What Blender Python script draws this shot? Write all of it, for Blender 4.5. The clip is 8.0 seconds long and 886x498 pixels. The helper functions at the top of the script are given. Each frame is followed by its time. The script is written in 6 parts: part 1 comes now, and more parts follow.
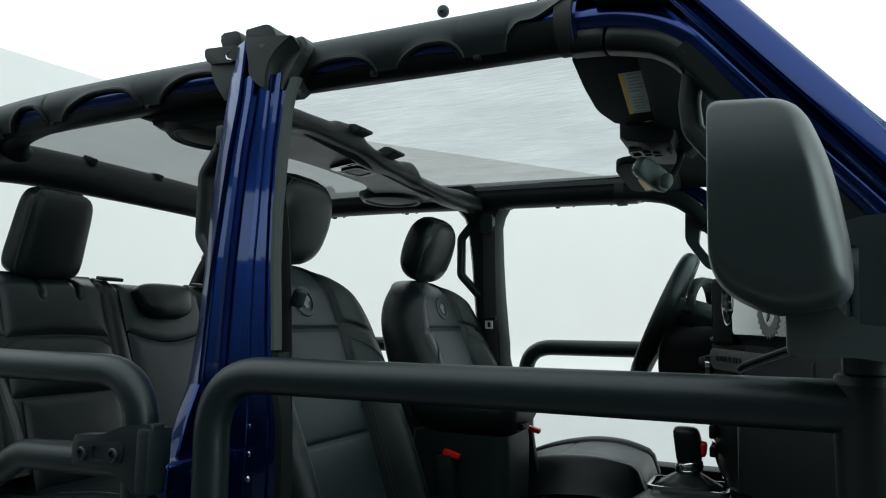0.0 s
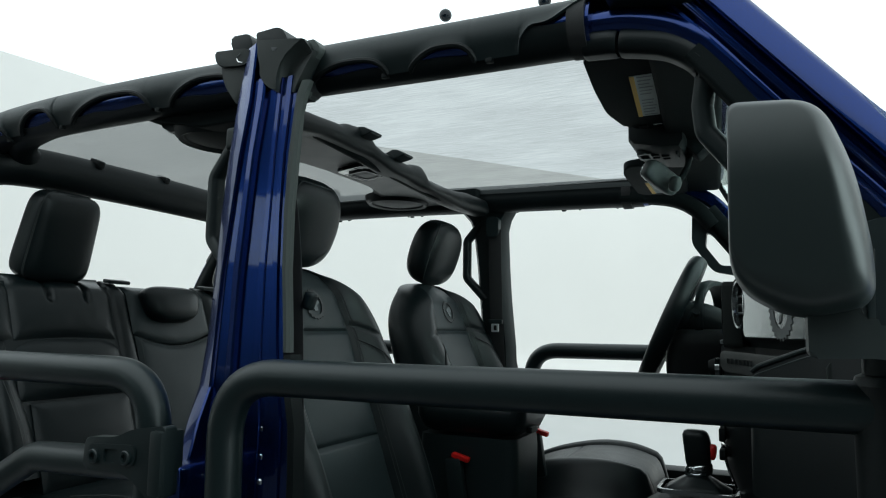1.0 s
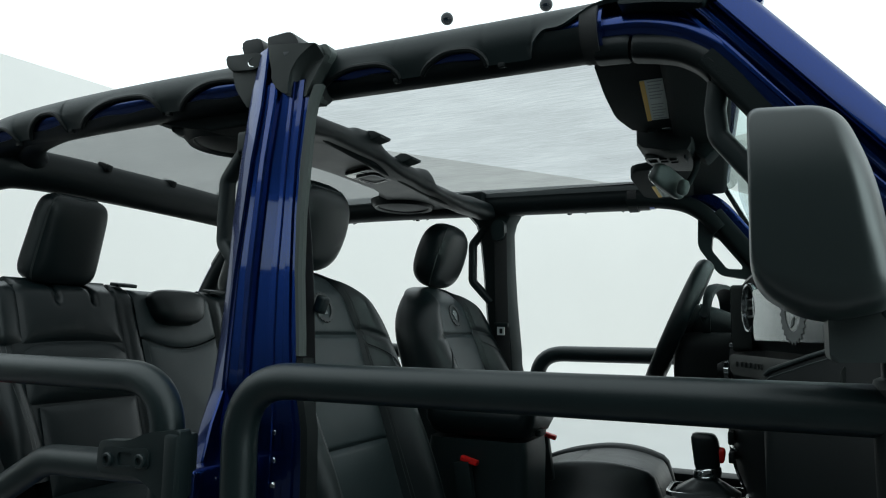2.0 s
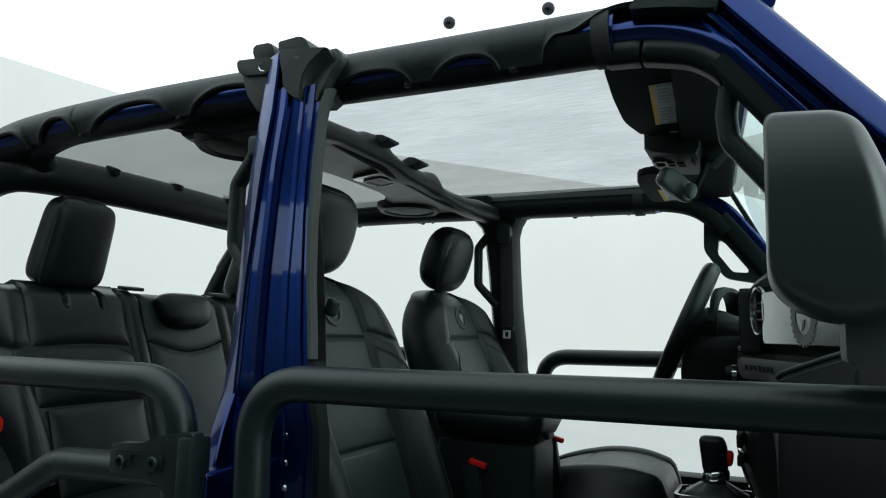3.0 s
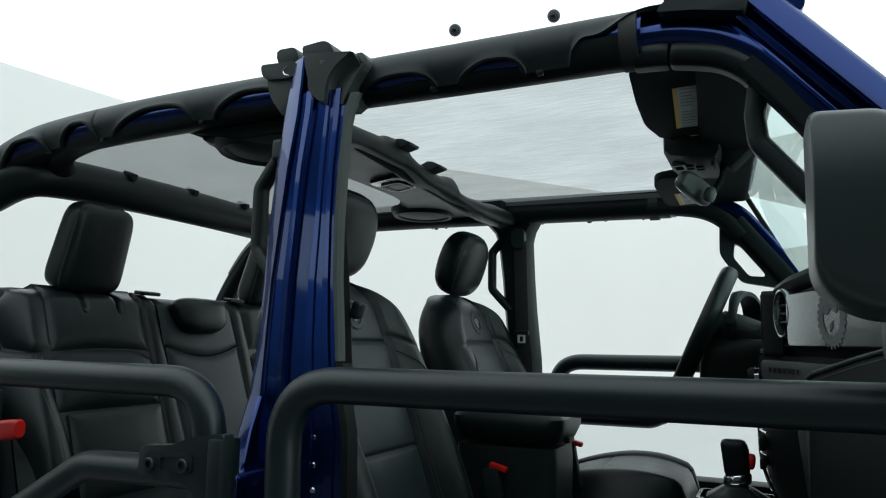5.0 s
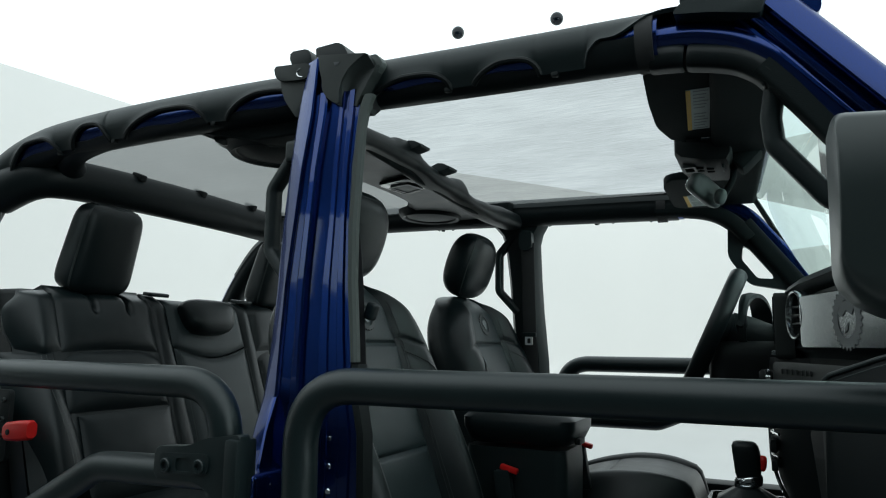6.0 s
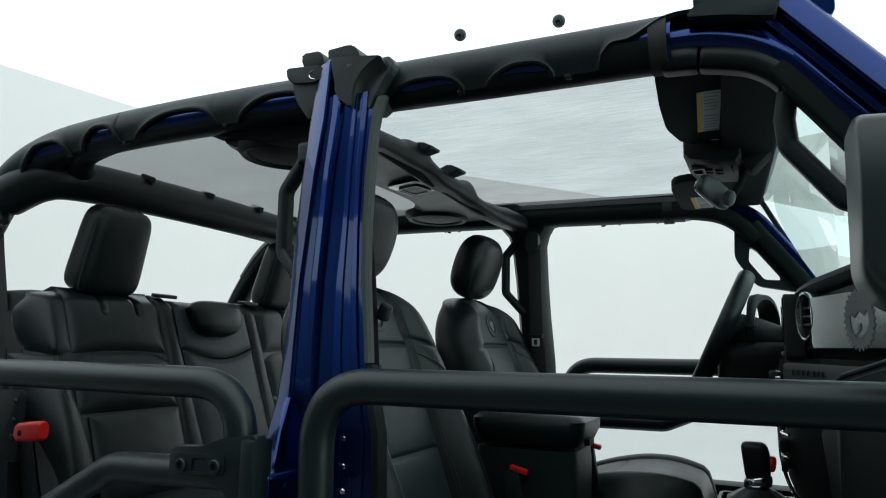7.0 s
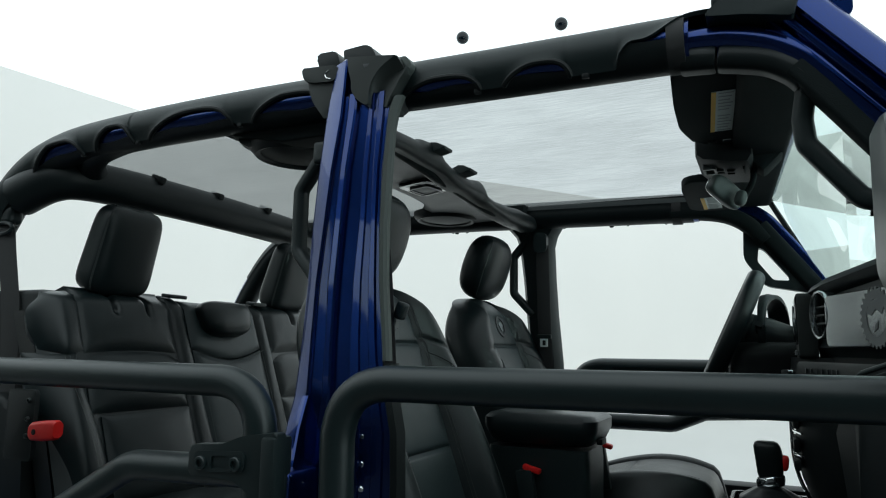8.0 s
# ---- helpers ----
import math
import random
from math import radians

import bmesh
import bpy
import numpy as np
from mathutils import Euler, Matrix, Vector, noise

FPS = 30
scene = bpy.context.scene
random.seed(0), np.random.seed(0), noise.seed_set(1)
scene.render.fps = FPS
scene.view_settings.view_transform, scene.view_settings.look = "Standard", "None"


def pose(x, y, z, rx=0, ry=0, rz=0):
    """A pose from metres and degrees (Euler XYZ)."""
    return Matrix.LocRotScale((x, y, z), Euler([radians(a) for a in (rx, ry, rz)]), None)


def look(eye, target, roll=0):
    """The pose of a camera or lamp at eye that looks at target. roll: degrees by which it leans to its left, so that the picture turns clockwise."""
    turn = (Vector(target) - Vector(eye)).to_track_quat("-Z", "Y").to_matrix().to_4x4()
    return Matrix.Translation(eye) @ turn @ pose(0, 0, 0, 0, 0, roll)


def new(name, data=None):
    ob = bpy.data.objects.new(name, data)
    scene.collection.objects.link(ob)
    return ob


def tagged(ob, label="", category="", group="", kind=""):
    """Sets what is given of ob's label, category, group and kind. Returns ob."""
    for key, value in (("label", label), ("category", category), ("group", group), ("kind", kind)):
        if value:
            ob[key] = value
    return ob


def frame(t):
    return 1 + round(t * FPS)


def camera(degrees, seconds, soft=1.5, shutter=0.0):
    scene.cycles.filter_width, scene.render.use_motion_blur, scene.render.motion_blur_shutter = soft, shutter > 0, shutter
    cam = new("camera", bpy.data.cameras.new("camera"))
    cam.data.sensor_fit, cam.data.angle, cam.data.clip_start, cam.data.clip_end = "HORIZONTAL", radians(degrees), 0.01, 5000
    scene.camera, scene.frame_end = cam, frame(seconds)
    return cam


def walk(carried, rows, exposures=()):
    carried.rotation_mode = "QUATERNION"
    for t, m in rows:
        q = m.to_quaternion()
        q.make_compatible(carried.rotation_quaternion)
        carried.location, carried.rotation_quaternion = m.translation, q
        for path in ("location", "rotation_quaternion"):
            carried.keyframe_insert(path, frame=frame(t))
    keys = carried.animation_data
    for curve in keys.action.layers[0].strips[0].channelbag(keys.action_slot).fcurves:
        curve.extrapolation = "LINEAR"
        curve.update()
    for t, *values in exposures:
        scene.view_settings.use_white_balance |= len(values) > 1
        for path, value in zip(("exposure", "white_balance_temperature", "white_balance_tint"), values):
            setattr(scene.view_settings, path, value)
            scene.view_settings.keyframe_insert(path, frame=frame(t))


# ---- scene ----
cam = camera(65.8, 8.0, 1.1)
PATH = [
    (0, (0.858, -1.74, 1.245), (-0.01, 0.05, 1.459), 0.8),
    (0.5, (0.849, -1.744, 1.243), (-0.018, 0.045, 1.462), 0.7),
    (1, (0.838, -1.75, 1.242), (-0.029, 0.038, 1.467), 0.8),
    (1.5, (0.826, -1.758, 1.243), (-0.039, 0.031, 1.473), 0.8),
    (3, (0.801, -1.779, 1.242), (-0.063, 0.008, 1.485), 0.8),
    (3.5, (0.789, -1.787, 1.236), (-0.076, -0.001, 1.488), 0.7),
    (4, (0.78, -1.792, 1.235), (-0.087, -0.007, 1.49), 0.7),
    (4.5, (0.77, -1.797, 1.233), (-0.096, -0.013, 1.493), 0.7),
    (6, (0.733, -1.817, 1.228), (-0.132, -0.034, 1.5), 0.8),
    (6.5, (0.722, -1.825, 1.227), (-0.141, -0.042, 1.502), 0.8),
    (7, (0.711, -1.834, 1.225), (-0.152, -0.051, 1.503), 0.8),
    (7.5, (0.695, -1.846, 1.22), (-0.165, -0.063, 1.503), 0.8),
    (8, (0.68, -1.853, 1.215), (-0.179, -0.07, 1.502), 0.8),
]
walk(cam, [(t, look(eye, target, roll)) for t, eye, target, roll in PATH], [(0.0, 0.0, 6180, 6.2), (8.0, 0.0, 6180, 6.2)])

# ---------------- world and light ----------------
world = bpy.data.worlds.new("studio_world")
scene.world = world
world.use_nodes = True
world.node_tree.nodes["Background"].inputs[0].default_value = (0.8, 0.85, 0.87, 1)
world.node_tree.nodes["Background"].inputs[1].default_value = 0.3
scene.view_settings.exposure = 0.0


# ---------------- materials ----------------
def material(name, color, rough=0.5, metal=0.0, grain=0.0, grain_size=400.0, vary=0.0, vary_size=6.0,
             coat=0.0, spec=0.5, rough_vary=0.0):
    m = bpy.data.materials.new(name)
    m.use_nodes = True
    nt = m.node_tree
    b = nt.nodes["Principled BSDF"]
    b.inputs["Base Color"].default_value = (*color, 1)
    b.inputs["Roughness"].default_value = rough
    b.inputs["Metallic"].default_value = metal
    b.inputs["Coat Weight"].default_value = coat
    b.inputs["Coat Roughness"].default_value = 0.04
    b.inputs["Specular IOR Level"].default_value = spec
    tc = nt.nodes.new("ShaderNodeTexCoord")
    if vary or rough_vary:
        n = nt.nodes.new("ShaderNodeTexNoise")
        n.inputs["Scale"].default_value = vary_size
        n.inputs["Detail"].default_value = 6
        nt.links.new(tc.outputs["Object"], n.inputs["Vector"])
        if vary:
            mix = nt.nodes.new("ShaderNodeMix")
            mix.data_type = "RGBA"
            mix.inputs[6].default_value = (*[c * (1 - vary) for c in color], 1)
            mix.inputs[7].default_value = (*[min(1, c * (1 + vary)) for c in color], 1)
            nt.links.new(n.outputs["Fac"], mix.inputs[0])
            nt.links.new(mix.outputs[2], b.inputs["Base Color"])
        if rough_vary:
            mr = nt.nodes.new("ShaderNodeMapRange")
            mr.inputs[3].default_value = max(0.02, rough - rough_vary)
            mr.inputs[4].default_value = min(1, rough + rough_vary)
            nt.links.new(n.outputs["Fac"], mr.inputs[0])
            nt.links.new(mr.outputs[0], b.inputs["Roughness"])
    if grain:
        n2 = nt.nodes.new("ShaderNodeTexNoise")
        n2.inputs["Scale"].default_value = grain_size
        n2.inputs["Detail"].default_value = 3
        bp = nt.nodes.new("ShaderNodeBump")
        bp.inputs["Strength"].default_value = grain
        bp.inputs["Distance"].default_value = 0.001
        nt.links.new(tc.outputs["Object"], n2.inputs["Vector"])
        nt.links.new(n2.outputs["Fac"], bp.inputs["Height"])
        nt.links.new(bp.outputs[0], b.inputs["Normal"])
    return m


BLUE = material("blue_paint", (0.0070, 0.0270, 0.145), 0.27, 0.95, 0.02, 1200, 0.10, 3, 0.65)
PLASTIC = material("black_moulded_plastic", (0.0070, 0.0142, 0.0154), 0.46, 0, 0.25, 700, 0.15, 8, 0, 0.4, 0.06)
# foam pads, and the shaded plastic of the sound bar and cap tabs
PAD_SHADE = material("black_foam_and_shaded_plastic", (0.0032, 0.0072, 0.0082), 0.46, 0, 0.2, 500, 0.2, 10, 0, 0.35, 0.08)
TUBE = material("black_powder_coat", (0.0064, 0.0138, 0.0150), 0.37, 0, 0.2, 1100, 0.15, 9, 0, 0.5, 0.05)
LEATHER = material("black_leather", (0.0036, 0.0086, 0.0098), 0.37, 0, 0.35, 650, 0.2, 12, 0, 0.42, 0.07)
LEATHER_MAT = material("matt_black_leather", (0.0170, 0.0275, 0.0298), 0.44, 0, 0.4, 800, 0.15, 14, 0, 0.45, 0.05)
THREAD = material("grey_thread", (0.12, 0.125, 0.125), 0.7)
SEAM = material("dark_grey_thread", (0.040, 0.048, 0.048), 0.7)
DARK = material("dark_trim", (0.0032, 0.0060, 0.0066), 0.55, 0, 0.2, 600, 0.2, 8, 0, 0.3)
RUBBER = material("grey_rubber_seal", (0.050, 0.062, 0.058), 0.6, 0, 0.2, 500, 0.12, 8)
WEB = material("black_webbing", (0.02, 0.021, 0.022), 0.7, 0, 0.5, 900)
RED = material("red_plastic", (0.66, 0.012, 0.010), 0.38, 0, 0.1, 500, 0.1, 20)
CHROME = material("chrome", (0.75, 0.77, 0.78), 0.12, 1.0, 0.02, 300, 0.05, 20)
SILVER = material("brushed_silver_panel", (0.36, 0.385, 0.39), 0.19, 0.95, 0.08, 300, 0.08, 15)
TONGUE = material("bright_steel", (0.72, 0.75, 0.75), 0.45, 0.5, 0.05, 300)
STEEL = material("dark_steel", (0.08, 0.085, 0.09), 0.4, 0.7, 0.1, 400)
PAPER = material("label_paper", (0.60, 0.63, 0.61), 0.6, 0, 0.05, 300, 0.05, 30)
YELLOW = material("label_yellow", (0.75, 0.45, 0.08), 0.6)
PRINT = material("printed_grey", (0.16, 0.17, 0.17), 0.7)
SMALL_PRINT = material("small_print", (0.34, 0.36, 0.36), 0.7)
WHITE = material("white_studio_paint", (0.885, 0.868, 0.840), 0.75, 0, 0.05, 60, 0.02, 0.6)
FLOORM = material("white_studio_floor", (0.50, 0.503, 0.496), 0.32, 0, 0.0, 40, 0.09, 0.7, 0, 0.4, 0.03)
STAGE = material("unlit_side_dark", (0.065, 0.070, 0.072), 0.8, 0, 0.05, 60, 0.1, 0.7)
BADGE = material("embossed_grey_badge", (0.17, 0.185, 0.19), 0.5, 0, 0.2, 700)
BADGE_RING = material("dark_embossed_badge", (0.030, 0.034, 0.035), 0.45, 0, 0.2, 700)
MIRROR = material("mirror_glass", (0.85, 0.88, 0.88), 0.02, 1.0)
GLOSS = material("black_gloss_plastic", (0.006, 0.008, 0.010), 0.08, 0, 0, 1, 0, 1, 0.3)
BALL = material("black_satin_ball", (0.003, 0.007, 0.012), 0.06, 0, 0, 1, 0, 1, 0, 0.4)
CAP = material("moulded_cap_plastic", (0.020, 0.0255, 0.0245), 0.55, 0, 0.25, 700, 0.15, 8, 0, 0.4, 0.06)
BELTGREY = material("grey_shell_plastic", (0.030, 0.039, 0.039), 0.48, 0, 0.1, 500, 0.08, 9)

GRAINED = material("coarse_grained_plastic", (0.0075, 0.0118, 0.0125), 0.8, 0, 0.5, 450, 0.2, 10, 0, 0.15, 0.08)
SHELL = material("satin_mirror_plastic", (0.0205, 0.0300, 0.0300), 0.36, 0, 0.07, 1400, 0.12, 8, 0, 0.70, 0.05)
PALE = material("pale_grey_plastic", (0.050, 0.066, 0.063), 0.45, 0, 0.1, 600, 0.08, 12)
GLASS = material("windscreen_glass", (0.80, 0.92, 0.885), 0.0)
GLASS.node_tree.nodes["Principled BSDF"].inputs["Transmission Weight"].default_value = 1.0
GLASS.node_tree.nodes["Principled BSDF"].inputs["IOR"].default_value = 1.48

PANEL = bpy.data.materials.new("ceiling_light_panel")
PANEL.use_nodes = True
_nt = PANEL.node_tree
_nt.nodes.remove(_nt.nodes["Principled BSDF"])
_em = _nt.nodes.new("ShaderNodeEmission")
_em.inputs[0].default_value = (0.925, 1.0, 0.998, 1)
_em.inputs[1].default_value = 1.35
_nt.links.new(_em.outputs[0], _nt.nodes["Material Output"].inputs[0])

# studio lamps
SOFT = bpy.data.materials.new("softbox_light")
SOFT.use_nodes = True
_nt = SOFT.node_tree
_nt.nodes.remove(_nt.nodes["Principled BSDF"])
_em = _nt.nodes.new("ShaderNodeEmission")
_em.inputs[0].default_value = (0.86, 1.0, 0.975, 1)
_em.inputs[1].default_value = 1.7
_nt.links.new(_em.outputs[0], _nt.nodes["Material Output"].inputs[0])

SOFT_LOW = SOFT.copy()
SOFT_LOW.name = "mirror_side_softbox_light"
SOFT_LOW.node_tree.nodes["Emission"].inputs[1].default_value = 3.6

# woven shade cloth: dark threads with open gaps, streaked along the weave
MESH = bpy.data.materials.new("grey_mesh_cloth")
MESH.use_nodes = True
_nt = MESH.node_tree
_nt.nodes.remove(_nt.nodes["Principled BSDF"])
_tc = _nt.nodes.new("ShaderNodeTexCoord")


def _streaks(scale, lo, hi):
    mp = _nt.nodes.new("ShaderNodeMapping")
    mp.inputs["Scale"].default_value = scale
    no = _nt.nodes.new("ShaderNodeTexNoise")
    no.inputs["Scale"].default_value = 1.0
    no.inputs["Detail"].default_value = 5
    cr = _nt.nodes.new("ShaderNodeMapRange")
    cr.inputs[1].default_value, cr.inputs[2].default_value = 0.3, 0.7
    cr.inputs[3].default_value, cr.inputs[4].default_value = lo, hi
    _nt.links.new(_tc.outputs["Object"], mp.inputs[0])
    _nt.links.new(mp.outputs[0], no.inputs["Vector"])
    _nt.links.new(no.outputs["Fac"], cr.inputs[0])
    return cr.outputs[0]


_ml = _nt.nodes.new("ShaderNodeMath")
_ml.operation = "MULTIPLY"
_nt.links.new(_streaks((14, 420, 1), 0.34, 0.48), _ml.inputs[0])
_nt.links.new(_streaks((3.5, 7, 1), 0.86, 1.10), _ml.inputs[1])
_di = _nt.nodes.new("ShaderNodeBsdfDiffuse")
_di.inputs[0].default_value = (0.10, 0.105, 0.105, 1)
_ts = _nt.nodes.new("ShaderNodeBsdfTranslucent")
_ts.inputs[0].default_value = (0.20, 0.205, 0.205, 1)
_tp = _nt.nodes.new("ShaderNodeBsdfTransparent")
_m1 = _nt.nodes.new("ShaderNodeMixShader")
_m2 = _nt.nodes.new("ShaderNodeMixShader")
_m1.inputs[0].default_value = 0.6
_nt.links.new(_ml.outputs[0], _m2.inputs[0])
_nt.links.new(_di.outputs[0], _m1.inputs[1])
_nt.links.new(_ts.outputs[0], _m1.inputs[2])
_nt.links.new(_m1.outputs[0], _m2.inputs[1])
_nt.links.new(_tp.outputs[0], _m2.inputs[2])
_nt.links.new(_m2.outputs[0], _nt.nodes["Material Output"].inputs[0])

# rear copy passes less light, putting the dimmer backdrop into the cloth
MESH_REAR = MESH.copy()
MESH_REAR.name = "dimmed_grey_mesh_cloth"
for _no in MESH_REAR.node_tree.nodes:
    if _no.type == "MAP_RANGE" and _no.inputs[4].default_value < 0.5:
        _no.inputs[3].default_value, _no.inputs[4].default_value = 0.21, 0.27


# ---------------- building tools ----------------
V = Vector


def part(name, bm, mat, parent=None, label="", smooth=38, kind=""):
    """Links a bmesh as one mesh object, under a thing or a part."""
    bmesh.ops.recalc_face_normals(bm, faces=bm.faces)
    me = bpy.data.meshes.new(name)
    bm.to_mesh(me)
    bm.free()
    me.materials.append(mat)
    if smooth:
        me.shade_smooth()
        me.set_sharp_from_angle(angle=radians(smooth))
    ob = new(name, me)
    if parent is not None:
        ob.parent = parent
    if label:
        ob["label"] = label
    if kind:
        ob["kind"] = kind
    return ob


def thing(name, label, category, group="", at=(0, 0, 0)):
    ob = new(name)
    ob.empty_display_size = 0.05
    ob.location = at
    return tagged(ob, label, category, group)


def circle(r, n=20, ry=None):
    ry = r if ry is None else ry
    return [(r * math.cos(2 * math.pi * i / n), ry * math.sin(2 * math.pi * i / n)) for i in range(n)]


def rrect(w, h, r, n=5):
    """A rounded rectangle outline of width w and height h."""
    out = []
    for cx, cy, a0 in ((w / 2 - r, h / 2 - r, 0), (-w / 2 + r, h / 2 - r, 90), (-w / 2 + r, -h / 2 + r, 180), (w / 2 - r, -h / 2 + r, 270)):
        for i in range(n + 1):
            a = radians(a0 + 90 * i / n)
            out.append((cx + r * math.cos(a), cy + r * math.sin(a)))
    return out


def fillet(pts, r, n=8):
    """Rounds the corners of a polyline."""
    pts = [V(p) for p in pts]
    out = [pts[0]]
    for i in range(1, len(pts) - 1):
        p, a, b = pts[i], pts[i - 1], pts[i + 1]
        u, w = (a - p), (b - p)
        ang = u.angle(w)
        rad = r[i - 1] if isinstance(r, (list, tuple)) else r
        d = min(rad / math.tan(ang / 2), u.length * 0.49, w.length * 0.49)
        p0, p1 = p + u.normalized() * d, p + w.normalized() * d
        for k in range(n + 1):
            t = k / n
            out.append((1 - t) ** 2 * p0 + 2 * t * (1 - t) * p + t * t * p1)
    out.append(pts[-1])
    return out


def smooth_line(pts, n=6):
    """A smooth curve through the points."""
    pts = [V(p) for p in pts]
    out = []
    for i in range(len(pts) - 1):
        p0, p1, p2, p3 = pts[max(0, i - 1)], pts[i], pts[i + 1], pts[min(len(pts) - 1, i + 2)]
        for k in range(n):
            t = k / n
            out.append(0.5 * ((2 * p1) + (p2 - p0) * t + (2 * p0 - 5 * p1 + 4 * p2 - p3) * t * t + (3 * p1 - p0 - 3 * p2 + p3) * t ** 3))
    out.append(pts[-1])
    return out


def loft(bm, rings, cap=True, closed=True):
    """Joins rings of equal count with faces."""
    rows = [[bm.verts.new(p) for p in ring] for ring in rings]
    n = len(rows[0])
    for a, b in zip(rows, rows[1:]):
        for i in range(n if closed else n - 1):
            j = (i + 1) % n
            bm.faces.new((a[i], a[j], b[j], b[i]))
    if cap and closed:
        bm.faces.new(rows[0][::-1])
        bm.faces.new(rows[-1])
    return rows


def sweep(bm, pts, prof, normal=(0, 0, 1), scale=None, cap=True, closed=True):
    """Sweeps a profile (side, normal) along a line, keeping its turn."""
    pts = [V(p) for p in pts]
    nrm = V(normal)
    rings = []
    for i, p in enumerate(pts):
        t = (pts[min(i + 1, len(pts) - 1)] - pts[max(i - 1, 0)]).normalized()
        nrm = (nrm - t * nrm.dot(t))
        nrm.normalize()
        side = t.cross(nrm)
        k = scale[i] if scale else 1.0
        rings.append([p + side * a * k + nrm * b * k for a, b in prof])
    return loft(bm, rings, cap, closed)


def tube(bm, pts, r, n=18, normal=(0, 0, 1)):
    return sweep(bm, pts, circle(r, n), normal)


def box(bm, c, s, bevel=0.004, turn=None, seg=2):
    """A bevelled block of size s at c."""
    m = Matrix.LocRotScale(V(c), (turn or Matrix.Identity(3)).to_quaternion() if turn else None, V(s))
    r = bmesh.ops.create_cube(bm, size=1, matrix=m)
    if bevel:
        es = {e for v in r["verts"] for e in v.link_edges}
        bmesh.ops.bevel(bm, geom=list(es), offset=bevel, segments=seg, profile=0.6, affect="EDGES", clamp_overlap=True)


def rot(rx=0, ry=0, rz=0):
    return Euler([radians(a) for a in (rx, ry, rz)]).to_matrix()


def plate(bm, outline, axis, a, b, bevel=0.003, seg=2):
    """A flat outline given in the two other axes, thick from a to b along the axis ('x', 'y' or 'z')."""
    def put(p, d):
        return {"x": V((d, p[0], p[1])), "y": V((p[0], d, p[1])), "z": V((p[0], p[1], d))}[axis]
    lo = [bm.verts.new(put(p, a)) for p in outline]
    hi = [bm.verts.new(put(p, b)) for p in outline]
    n = len(outline)
    f1, f2 = bm.faces.new(lo[::-1]), bm.faces.new(hi)
    for i in range(n):
        bm.faces.new((lo[i], lo[(i + 1) % n], hi[(i + 1) % n], hi[i]))
    if bevel:
        es = list(f1.edges) + list(f2.edges)
        bmesh.ops.bevel(bm, geom=es, offset=bevel, segments=seg, profile=0.6, affect="EDGES", clamp_overlap=True)


def round_outline(pts, r, n=5):
    """A closed 2D outline with rounded corners."""
    out = []
    k = len(pts)
    for i in range(k):
        p, a, b = V(pts[i]), V(pts[i - 1]), V(pts[(i + 1) % k])
        u, w = a - p, b - p
        rad = r[i] if isinstance(r, (list, tuple)) else r
        d = min(rad, u.length * 0.45, w.length * 0.45)
        p0, p1 = p + u.normalized() * d, p + w.normalized() * d
        for q in range(n + 1):
            t = q / n
            s = (1 - t) ** 2 * p0 + 2 * t * (1 - t) * p + t * t * p1
            out.append((s.x, s.y))
    return out


def frame_plate(bm, outer, inner, axis, a, b):
    """A flat frame between two outlines of equal count, thick from a to b."""
    def put(p, d):
        return {"x": V((d, p[0], p[1])), "y": V((p[0], d, p[1])), "z": V((p[0], p[1], d))}[axis]
    n = len(outer)
    r = [[bm.verts.new(put(p, d)) for p in o] for o, d in ((outer, a), (outer, b), (inner, b), (inner, a))]
    for k in range(4):
        s, e = r[k], r[(k + 1) % 4]
        for i in range(n):
            j = (i + 1) % n
            bm.faces.new((s[i], s[j], e[j], e[i]))


def pillow(bm, c, half, turn=None, power=3.0, nu=28, nv=18):
    """A cushion: a rounded block with soft edges."""
    turn = turn or Matrix.Identity(3)
    def sp(w):
        return math.copysign(abs(w) ** (2 / power), w)
    rings = []
    for j in range(1, nv):
        ph = -math.pi / 2 + math.pi * j / nv
        ring = []
        for i in range(nu):
            th = 2 * math.pi * i / nu
            q = V((half[0] * sp(math.cos(ph)) * sp(math.cos(th)), half[1] * sp(math.cos(ph)) * sp(math.sin(th)), half[2] * sp(math.sin(ph))))
            ring.append(V(c) + turn @ q)
        rings.append(ring)
    loft(bm, rings)


def bumps(x, c, w):
    return math.exp(-((x - c) / w) ** 2)


def ease(x, a, b):
    t = min(1, max(0, (x - a) / (b - a)))
    return t * t * (3 - 2 * t)


# ---------------- studio ----------------
X0, X1, Y0, Y1, TOP = -7.5, 8.0, -8.0, 13.5, 4.30
YC, YF, YW = -4.8, -0.6, -4.6  # where the light ceiling, the white floor and the white walls end


